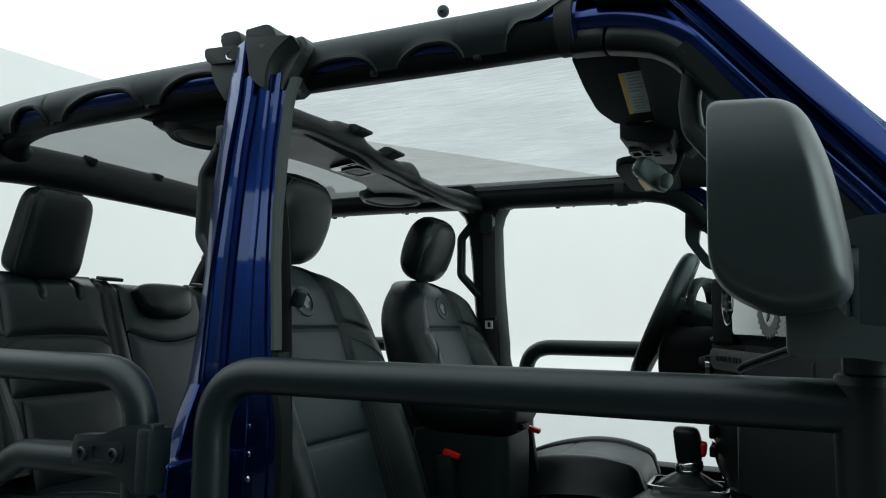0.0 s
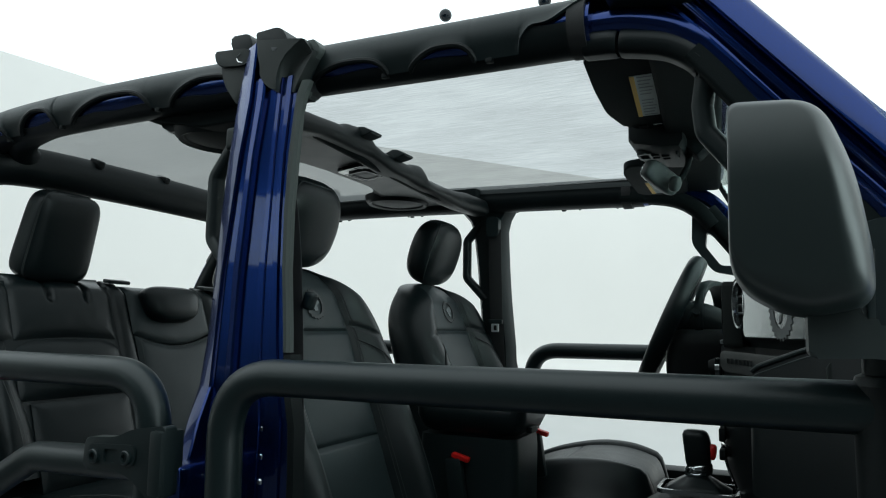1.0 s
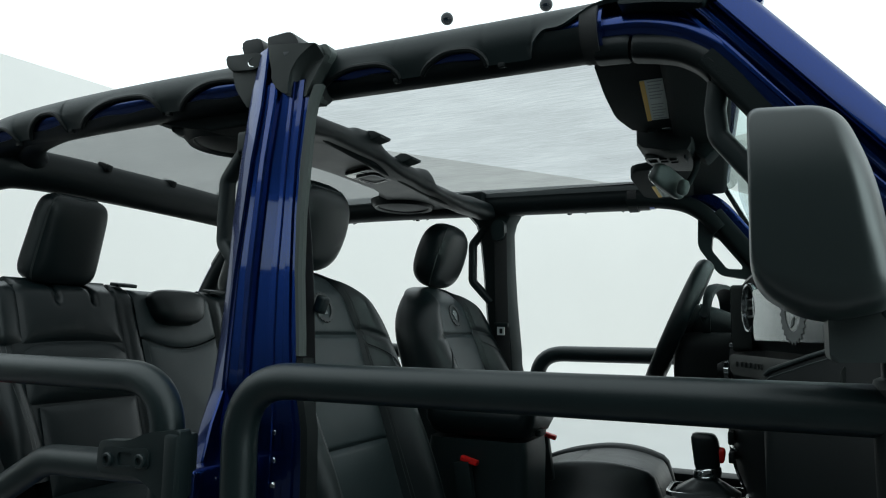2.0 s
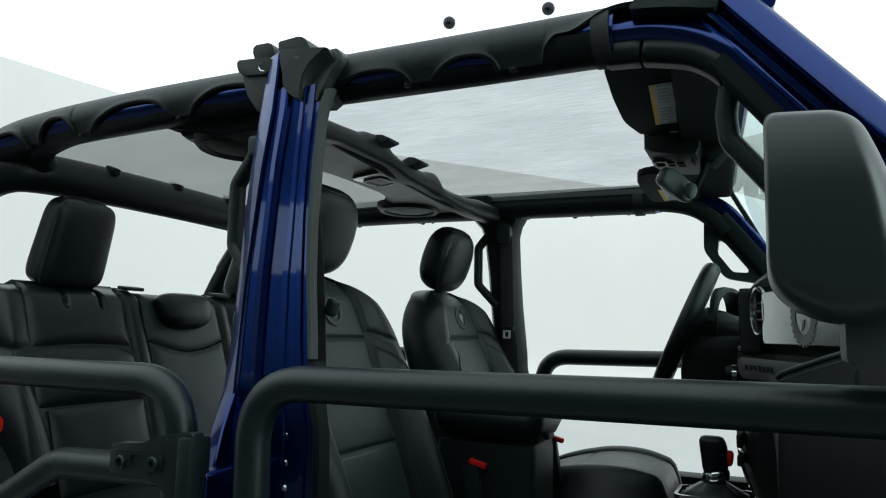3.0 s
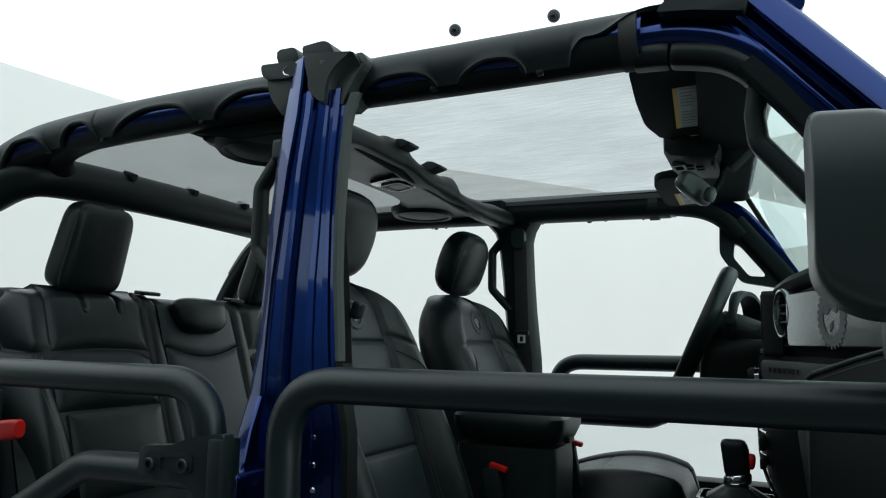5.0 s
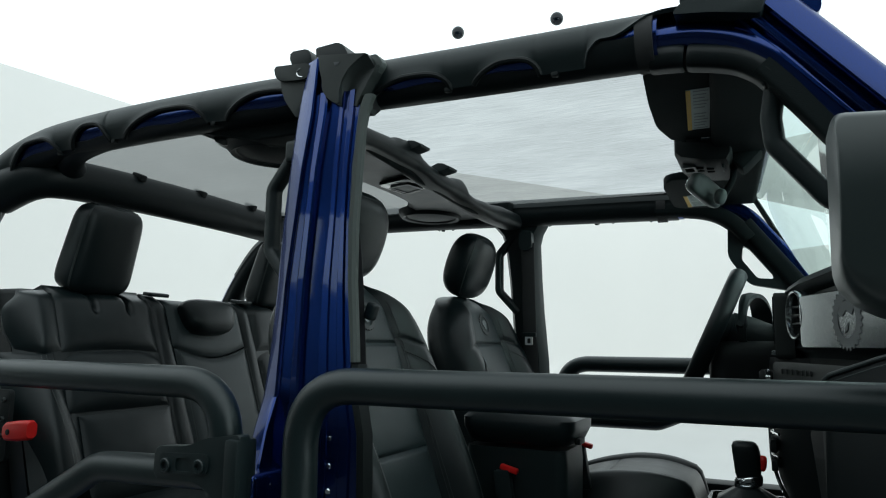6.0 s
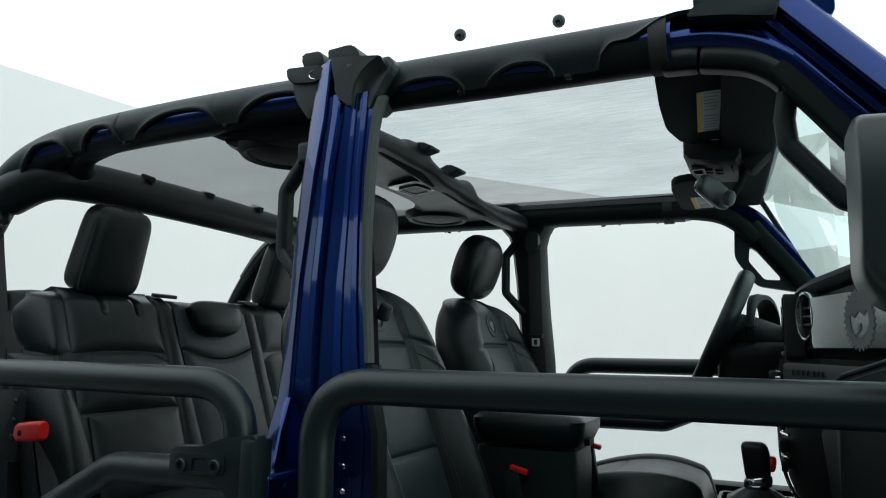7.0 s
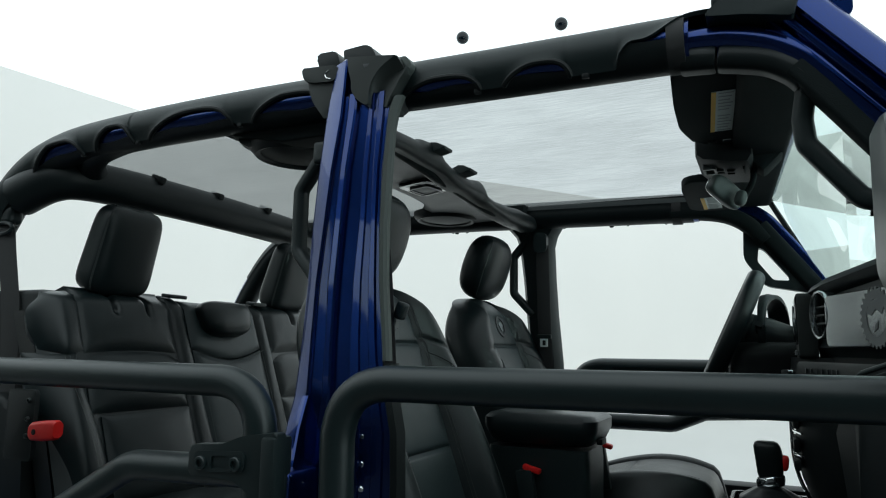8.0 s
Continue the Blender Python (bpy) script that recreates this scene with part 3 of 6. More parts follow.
def windscreen():
    ws = thing("windscreen_frame", "blue windscreen frame with tinted clear glass", "windscreen")
    sec = [(-0.045, -0.03), (-0.045, 0.010), (-0.042, 0.016), (-0.037, 0.016), (-0.035, 0.004), (-0.031, 0.002), (-0.029, 0.018), (-0.025, 0.022), (-0.018, 0.022), (-0.015, 0.018), (-0.013, 0.004), (-0.007, 0.003), (-0.004, 0.024), (0.0, 0.028),
           (0.030, 0.024), (0.040, 0.016), (0.0445, 0.002), (0.045, -0.03)]
    near, far = (V((0.690, -0.606, 1.851)), V((1.13, -0.650, 1.305))), (V((0.678, 0.64, 1.722)), V((0.905, 0.67, 1.285)))
    for s, (p0, p1) in ((-1, near), (1, far)):
        bm = bmesh.new()
        d = (p1 - p0).normalized()
        n = V((-d.z, 0, d.x)).normalized()
        rings = []
        for k in range(9):
            p = p0.lerp(p1, k / 8)
            rings.append([p + n * (a if s < 0 else 0.012 + 0.3 * a) + V((0, s * (b if s < 0 else b * 0.4), 0)) for a, b in sec])
        loft(bm, rings)
        part("side_frame", bm, BLUE if s < 0 else DARK, ws, "glossy blue ribbed windscreen side frame" if s < 0 else "black windscreen side surround", smooth=50)
    bm = bmesh.new()
    sweep(bm, [(0.785 - 0.072 * (y + 0.67), y, 1.800 - 0.03 * (y + 0.67) - 0.012 * (y / 0.67) ** 2) for y in [-0.62 + 1.24 * i / 16 for i in range(17)]], rrect(0.085, 0.050, 0.015, 4), (0, 0, 1))
    part("top_frame", bm, BLUE, ws, "blue windscreen top rail")
    bm = bmesh.new()
    sweep(bm, [(0.715 - 0.072 * (y + 0.6), y, 1.762 - 0.035 * (y + 0.6)) for y in (-0.60, 0.60)], rrect(0.13, 0.05, 0.015, 4), (0, 0, 1))
    part("header_trim", bm, GRAINED, ws, "black padded header trim")
    bm = bmesh.new()
    sweep(bm, [(1.125, -0.72, 1.345), (0.91, 0.66, 1.275)], rrect(0.09, 0.05, 0.01, 3), (0, 0, 1))
    part("bottom_frame", bm, BLUE, ws)
    bm = bmesh.new()
    n = V((0.80, 0, 0.60))
    q = [V((0.800, -0.595, 1.772)), V((0.690, 0.625, 1.715)), V((0.905, 0.650, 1.300)), V((1.120, -0.70, 1.370))]
    vs = [bm.verts.new(p) for p in q] + [bm.verts.new(p + n * 0.005) for p in q]
    for f in ((0, 1, 2, 3), (7, 6, 5, 4), (0, 4, 5, 1), (1, 5, 6, 2), (2, 6, 7, 3), (3, 7, 4, 0)):
        bm.faces.new([vs[i] for i in f])
    part("glass", bm, GLASS, ws, "clear greenish windscreen glass", smooth=0).visible_shadow = False
    # latch covers on the header
    for s in (-1, 1):
        bm = bmesh.new()
        out = round_outline([(0.598, 1.790), (0.604, 1.800), (0.630, 1.822), (0.71, 1.835), (0.745, 1.800), (0.735, 1.765), (0.66, 1.782)], 0.006)
        plate(bm, out, "y", s * 0.56, s * 0.655, 0.008)
        box(bm, (0.618, s * 0.63, 1.824), (0.018, 0.03, 0.026), 0.006)
        part("latch_cover", bm, PLASTIC, ws, "black latch cover on the header")


windscreen()


def roof_bars():
    # bar over the front seats
    bm = bmesh.new()
    tube(bm, smooth_line([(-0.10, -0.585, 1.705), (-0.128, -0.48, 1.704), (-0.138, -0.2, 1.690), (-0.140, 0.05, 1.676), (-0.138, 0.2, 1.670), (-0.130, 0.4, 1.675), (-0.12, 0.585, 1.680)], 8), 0.020, 20)
    b = part("cross_bar", bm, GRAINED, car, "black padded cross bar over the front seats")
    for y, z in ((-0.285, 1.727), (-0.115, 1.709)):
        bm = bmesh.new()
        out = [(-0.13, z + 0.002), (-0.095, z + 0.016), (-0.080, z + 0.014), (-0.056, z + 0.002), (-0.058, z - 0.004), (-0.080, z - 0.008), (-0.13, z - 0.02)]
        plate(bm, out, "y", y - 0.040, y + 0.012, 0.004)
        part("bracket", bm, PLASTIC, b, "black hooked roof bracket")
    # rear bar
    bm = bmesh.new()
    tube(bm, smooth_line([(-1.30, -0.615, 1.640), (-1.20, -0.585, 1.682), (-1.145, -0.50, 1.695), (-1.12, -0.2, 1.695), (-1.12, 0.2, 1.69), (-1.145, 0.50, 1.682), (-1.20, 0.585, 1.665), (-1.30, 0.615, 1.62)], 8), 0.060, 24)
    r = part("rear_bar", bm, PAD_SHADE, car, "thick black padded rear cross bar")
    for y in (-0.31, -0.05, 0.21, 0.42):
        bm = bmesh.new()
        box(bm, (-1.085, y, 1.742), (0.05, 0.022, 0.022), 0.005, rot(0, 20, 0))
        part("clip", bm, DARK, r)
    # corner gusset between rail and rear bar
    for s in (-1, 1):
        bm = bmesh.new()
        tube(bm, smooth_line([(-0.80, s * 0.600, 1.772), (-0.93, s * 0.594, 1.762), (-1.04, s * 0.575, 1.742), (-1.12, s * 0.51, 1.715), (-1.135, s * 0.40, 1.70)], 6), 0.036, 20)
        part("gusset", bm, PAD_SHADE, r)


roof_bars()


def pillar_cap(s):
    """Moulded black cap with tabs, scooped lobes and a grey flange that joins pillar and rail."""
    c = thing("pillar_cap", "black moulded plastic cap with tabs on the door pillar", "pillar cap", "caps on the door pillars")

    def slab(name, out, ya, yb, r, mat=CAP, bev=0.005):
        bm = bmesh.new()
        plate(bm, round_outline(out, r, 4), "y", s * ya, s * yb, bev, 3)
        return part(name, bm, mat, c, smooth=50)
    # flat face beside the painted flange
    slab("face", [(-0.113, 1.828), (-0.042, 1.819), (0.006, 1.812), (-0.014, 1.802), (-0.035, 1.787), (-0.051, 1.765), (-0.058, 1.738), (-0.056, 1.7125), (-0.072, 1.719), (-0.089, 1.733), (-0.101, 1.752), (-0.101, 1.771), (-0.109, 1.797)], 0.60, 0.692, [0.003, 0.003, 0.002] + [0.008] * 10, CAP, 0.003)
    # scoop that falls away from the face to the front lobe
    edge = smooth_line([(0.008, 0, 1.811), (-0.016, 0, 1.802), (-0.037, 0, 1.786), (-0.053, 0, 1.764), (-0.060, 0, 1.738), (-0.058, 0, 1.711)], 5)
    fold = smooth_line([(0.014, 0, 1.788), (-0.006, 0, 1.783), (-0.026, 0, 1.772), (-0.042, 0, 1.756), (-0.052, 0, 1.736), (-0.056, 0, 1.713)], 5)
    rim = smooth_line([(0.024, 0, 1.790), (0.019, 0, 1.776), (0.008, 0, 1.761), (-0.002, 0, 1.744), (-0.013, 0, 1.726), (-0.020, 0, 1.708)], 5)
    rings = []
    for e, f, g in zip(edge, fold, rim):
        row = [(e, 0.61), (e, 0.691), (e.lerp(f, 0.25), 0.684), (e.lerp(f, 0.7), 0.672), (f, 0.669), (f.lerp(g, 0.3), 0.671), (f.lerp(g, 0.75), 0.678), (g, 0.680), (g.lerp(f, -0.06), 0.674), (g.lerp(f, -0.06), 0.61)]
        rings.append([V((p.x, s * y, p.z)) for p, y in row])
    bm = bmesh.new()
    loft(bm, rings)
    part("front_lobe", bm, CAP, c, smooth=45)
    # thin grey flange on the front edge
    fl = [(-0.003, 1.817), (0.016, 1.818), (0.030, 1.800), (0.029, 1.788), (0.017, 1.772), (0.002, 1.754), (-0.008, 1.734), (-0.014, 1.712), (-0.024, 1.706), (-0.030, 1.715), (-0.018, 1.731), (-0.006, 1.748), (0.004, 1.765), (0.013, 1.779), (0.016, 1.795), (0.008, 1.806)]
    slab("flange", fl, 0.63, 0.668, 0.004, RUBBER, 0.004)
    # web in the darkest material, for the shade between face and flange
    slab("inner_web", [(-0.045, 1.822), (0.018, 1.812), (0.024, 1.800), (0.010, 1.760), (-0.015, 1.715), (-0.06, 1.712)], 0.60, 0.655, 0.006, PAD_SHADE)
    # tabs on top, darkened for the shade they lie in, and the rear lobe with its web
    slab("top_tab", [(-0.152, 1.868), (-0.098, 1.871), (-0.082, 1.866), (-0.068, 1.844), (-0.070, 1.812), (-0.146, 1.822)], 0.585, 0.650, [0.004, 0.012, 0.012, 0.006, 0.003, 0.003], PAD_SHADE, 0.008)
    slab("rear_tab", [(-0.226, 1.862), (-0.221, 1.873), (-0.176, 1.872), (-0.167, 1.860), (-0.160, 1.828), (-0.214, 1.832)], 0.585, 0.648, 0.006, PAD_SHADE, 0.007)
    slab("rear_lobe", [(-0.251, 1.835), (-0.163, 1.829), (-0.150, 1.818), (-0.152, 1.800), (-0.169, 1.792), (-0.234, 1.798), (-0.247, 1.812)], 0.60, 0.668, [0.006, 0.004, 0.004, 0.006, 0.008, 0.014, 0.01], CAP, 0.009)
    slab("rear_web", [(-0.238, 1.806), (-0.158, 1.806), (-0.160, 1.769), (-0.174, 1.719), (-0.188, 1.709), (-0.199, 1.724), (-0.227, 1.760)], 0.60, 0.661, [0.006, 0.003, 0.004, 0.006, 0.006, 0.02, 0.02], CAP, 0.005)
    bm = bmesh.new()
    box(bm, (-0.098, s * 0.62, 1.775), (0.20, 0.06, 0.05), 0.015)
    part("core", bm, PLASTIC, c)
    bm = bmesh.new()
    plate(bm, [(-0.073, 1.806), (-0.057, 1.804), (-0.062, 1.797), (-0.070, 1.797)], "y", s * 0.688, s * 0.6926, 0.001)
    part("notch", bm, STEEL, c)
    # thin bright outline of the notch in the rear lobe
    bm = bmesh.new()
    tube(bm, smooth_line([(-0.176, s * 0.6685, 1.819), (-0.186, s * 0.6685, 1.812), (-0.182, s * 0.6685, 1.802), (-0.170, s * 0.6685, 1.797)], 4), 0.0016, 6)
    part("notch_outline", bm, CHROME, c, "thin bright outline of the rear lobe's notch")


pillar_cap(-1)


# ---------------- tube doors ----------------
def bolt(bm, x, y, z, s, r=0.012):
    loft(bm, [[V((x + a, s * yy, z + b)) for a, b in circle(rr, 18)] for rr, yy in ((r, y - 0.01), (r, y + 0.004), (r * 0.86, y + 0.006), (r * 0.55, y + 0.006), (r * 0.5, y + 0.001), (0.001, y + 0.001))], cap=False)


def front_door(s, y=0.86):
    d = thing("tube_door", "black powder-coated tubular front door frame", "tube door", "tubular doors")
    bm = bmesh.new()
    pts = fillet([(0.93, s * y, 1.160), (0.008, s * y, 1.156), (0.010, s * (y - 0.01), 0.56)], 0.108, 14)
    tube(bm, pts, 0.0295, 28)
    part("top_tube", bm, TUBE, d)
    bm = bmesh.new()
    dz = -0.06 if s < 0 else 0
    tube(bm, fillet([(0.012, s * y, 0.95 + dz), (0.36, s * y, 0.952 + dz), (0.47, s * y, 1.0 + dz), (0.93, s * y, 1.03 + dz)], 0.08, 8), 0.0295, 24)
    part("middle_tube", bm, TUBE, d)
    bm = bmesh.new()
    tube(bm, fillet([(0.010, s * (y - 0.01), 0.60), (0.05, s * (y - 0.01), 0.55), (0.93, s * (y - 0.01), 0.55)], 0.06, 8), 0.0295, 20)
    part("bottom_tube", bm, TUBE, d)
    # post in a darker material: the shade at the tube's end is coloured in
    bm = bmesh.new()
    tube(bm, [(0.945, s * y, 1.185), (0.945, s * (y - 0.01), 0.52)], 0.034, 24)
    part("hinge_post", bm, DARK, d)
    bm = bmesh.new()
    loft(bm, [[V((0.945 + a, s * y + b, z)) for a, b in circle(r, 20)] for r, z in ((0.034, 1.184), (0.031, 1.194), (0.02, 1.199))])
    part("post_cap", bm, PLASTIC, d)
    return d


front_door(-1)
front_door(1, 0.83).location.x = -0.03


def rear_door(s, y=0.86):
    d = thing("tube_door", "black powder-coated tubular rear door frame with a two-bolt hinge", "tube door", "tubular doors")
    bm = bmesh.new()
    pts = fillet([(-1.02, s * y, 1.152), (-0.155, s * y, 1.150), (-0.157, s * (y - 0.01), 0.56)], 0.108, 14)
    tube(bm, pts, 0.0295, 28)
    part("top_tube", bm, TUBE, d)
    bm = bmesh.new()
    tube(bm, fillet([(-0.16, s * y, 0.993), (-0.47, s * y, 0.982), (-0.80, s * y, 0.80), (-1.0, s * y, 0.80)], 0.12, 10), 0.0285, 24)
    part("middle_tube", bm, TUBE, d)
    bm = bmesh.new()
    tube(bm, fillet([(-0.157, s * (y - 0.01), 0.60), (-0.2, s * (y - 0.01), 0.55), (-0.8, s * (y - 0.01), 0.55), (-1.02, s * y, 0.8), (-1.02, s * y, 1.152)], 0.06, 8), 0.0285, 20)
    part("bottom_tube", bm, TUBE, d)
    # hinge plate
    h = bmesh.new()
    out = round_outline([(-0.292, 0.980), (-0.292, 1.036), (-0.212, 1.041), (-0.172, 1.058), (-0.094, 1.068), (-0.092, 0.950), (-0.128, 0.945), (-0.158, 0.966), (-0.190, 0.982)], [0.012, 0.014, 0.02, 0.02, 0.006, 0.006, 0.01, 0.02, 0.02], 5)
    plate(h, out, "y", s * (y + 0.004), s * (y + 0.030), 0.007, 3)
    hp = part("hinge_plate", h, PLASTIC, d, "black cast hinge plate with two bolts")
    bm = bmesh.new()
    o = round_outline([(-0.276, 0.990), (-0.276, 1.026), (-0.160, 1.032), (-0.160, 0.996)], 0.012, 4)
    i2 = round_outline([(-0.236, 0.997), (-0.236, 1.020), (-0.200, 1.022), (-0.200, 0.999)], 0.006, 4)
    frame_plate(bm, o, i2, "y", s * (y + 0.029), s * (y + 0.0335))
    part("raised_panel", bm, PLASTIC, hp)
    for x in (-0.258, -0.178):
        bm = bmesh.new()
        bolt(bm, x, y + 0.034, 1.006 + (x + 0.258) * 0.05, s, 0.0125)
        part("bolt", bm, TUBE, hp, "black socket bolt")
    # gussets on the hinge
    bm = bmesh.new()
    box(bm, (-0.108, s * (y + 0.012), 1.006), (0.030, 0.052, 0.108), 0.007)
    part("hinge_knuckle", bm, PLASTIC, hp)
    return d


rear_door(-1)
rear_door(1, 0.83)


def body_hinge(s):
    bm = bmesh.new()
    box(bm, (-0.112, s * 0.815, 0.966), (0.046, 0.09, 0.062), 0.010, None, 3)
    h = part("body_hinge", bm, BLUE, car, "blue painted door hinge on the pillar")
    bm = bmesh.new()
    tube(bm, [(-0.128, s * 0.852, 0.925), (-0.128, s * 0.852, 1.000)], 0.012, 16)
    part("hinge_pin", bm, BLUE, h)


body_hinge(-1)
body_hinge(1)


def side_mirror():
    """Large black door mirror on a post arm."""
    m = thing("door_mirror", "large black plastic door mirror on a moulded arm", "door mirror")
    full = round_outline([(0.795, 1.288), (0.798, 1.490), (0.889, 1.483), (0.918, 1.410), (0.932, 1.318), (0.931, 1.268), (0.86, 1.252)], [0.050, 0.014, 0.032, 0.08, 0.06, 0.034, 0.07], 7)
    face = round_outline([(0.799, 1.312), (0.801, 1.473), (0.874, 1.468), (0.891, 1.400), (0.898, 1.328), (0.898, 1.302), (0.86, 1.298)], [0.030, 0.012, 0.022, 0.07, 0.05, 0.016, 0.04], 7)
    # points along the straight runs, so that the crown is even
    pairs = []
    for (a, b), (c, d) in zip(zip(full, face), zip(full[1:] + full[:1], face[1:] + face[:1])):
        m2 = max(1, round(math.dist(a, c) / 0.008))
        pairs += [((lerp(a[0], c[0], i / m2), lerp(a[1], c[1], i / m2)), (lerp(b[0], d[0], i / m2), lerp(b[1], d[1], i / m2))) for i in range(m2)]
    rings = []
    # full outline at the glass, drawn in towards the flat outer face
    for yy, k, inset in ((-0.862, 0.0, 0.016), (-0.866, 0.0, 0.008), (-0.876, 0.0, 0.002), (-0.892, 0.0, 0.0), (-0.91, 0.0, 0.0), (-0.940, 0.03, 0.0), (-0.962, 0.11, 0.0), (-0.978, 0.25, 0.0), (-0.990, 0.43, 0.0), (-0.998, 0.63, 0.0), (-1.0035, 0.82, 0.0), (-1.0057, 0.95, 0.0), (-1.0063, 1.0, 0.0015), (-1.0064, 1.0, 0.006), (-1.0064, 1.0, 0.014), (-1.0064, 1.0, 0.024), (-1.0064, 1.0, 0.036), (-1.0064, 1.0, 0.048), (-1.0064, 1.0, 0.060)):
        ring = []
        for (ax, az), (bx, bz) in pairs:
            x, z = lerp(ax, bx, k), lerp(az, bz, k)
            f = 1 - inset / 0.07
            x, z = 0.858 + (x - 0.858) * f, 1.39 + (z - 1.39) * f
            sink = 1.1 * max(0.0, 1.42 - z) ** 2 + 1.7 * max(0.0, z - 1.39) ** 2
            ring.append(V((x, yy + sink * k, z)))
        rings.append(ring)
    bm = bmesh.new()
    loft(bm, rings)
    part("housing", bm, SHELL, m, "black satin mirror housing", smooth=60)
    bm = bmesh.new()
    out = round_outline([(0.810, 1.285), (0.810, 1.480), (0.880, 1.472), (0.912, 1.335), (0.910, 1.285)], 0.02, 5)
    plate(bm, out, "y", -0.864, -0.859, 0.001)
    part("mirror_glass", bm, MIRROR, m)
    bm = bmesh.new()
    out = round_outline([(0.868, 1.214), (0.868, 1.275), (0.913, 1.275), (0.917, 1.262), (0.926, 1.250), (1.0, 1.243), (1.0, 1.204), (0.93, 1.216)], 0.008, 4)
    plate(bm, out, "y", -0.94, -0.86, 0.012, 3)
    part("arm", bm, BELTGREY, m, "grey-black moulded mirror arm")
    bm = bmesh.new()
    tube(bm, [(0.945, -0.862, 1.195), (0.945, -0.87, 1.225)], 0.024, 16)
    part("mount", bm, PLASTIC, m)


side_mirror()


# ---------------- shade cloths ----------------
def shade(name, pts, label, cloth):
    """Cloth stretched between four corners (rows across, columns along), hanging slightly."""
    a, b, c, d = [V(p) for p in pts]
    n = 40
    bm = bmesh.new()
    top, low = [], []
    for i in range(n + 1):
        ra, rb = [], []
        for j in range(n + 1):
            u, w = i / n, j / n
            p = a.lerp(b, u).lerp(d.lerp(c, u), w)
            z = -0.010 * math.sin(math.pi * u) * math.sin(math.pi * w) + 0.0016 * noise.noise(V((p.x * 6, p.y * 14, 0)))
            ra.append(bm.verts.new(p + V((0, 0, z))))
        top.append(ra)
    for i in range(n):
        for j in range(n):
            bm.faces.new((top[i][j], top[i + 1][j], top[i + 1][j + 1], top[i][j + 1]))
    ob = part(name, bm, cloth, None)
    tagged(ob, label, "sunshade", "mesh sunshades")
    bm = bmesh.new()
    ring = [a, b, c, d, a]
    for p, q in zip(ring, ring[1:]):
        sweep(bm, [p, q], rrect(0.022, 0.006, 0.002, 2), (0, 0, 1))
    part("hem", bm, WEB, ob, "black sewn hem")


shade("mesh_sunshade", [(-0.40, -0.57, 1.780), (0.70, -0.57, 1.782), (0.66, 0.57, 1.740), (-0.40, 0.57, 1.745)], "light grey mesh sunshade cloth over the front seats", MESH)
shade("mesh_sunshade", [(-1.25, -0.57, 1.768), (-0.43, -0.57, 1.778), (-0.43, 0.57, 1.745), (-1.25, 0.57, 1.738)], "mesh sunshade cloth over the rear seats, dimmed to a darker grey", MESH_REAR)


# ---------------- seats ----------------
def table(x, rows):
    """Linear look-up in rows of (x, y)."""
    if x <= rows[0][0]:
        return rows[0][1]
    for (xa, ya), (xb, yb) in zip(rows, rows[1:]):
        if x <= xb:
            t = (x - xa) / (xb - xa)
            return lerp(ya, yb, t * t * (3 - 2 * t))
    return rows[-1][1]


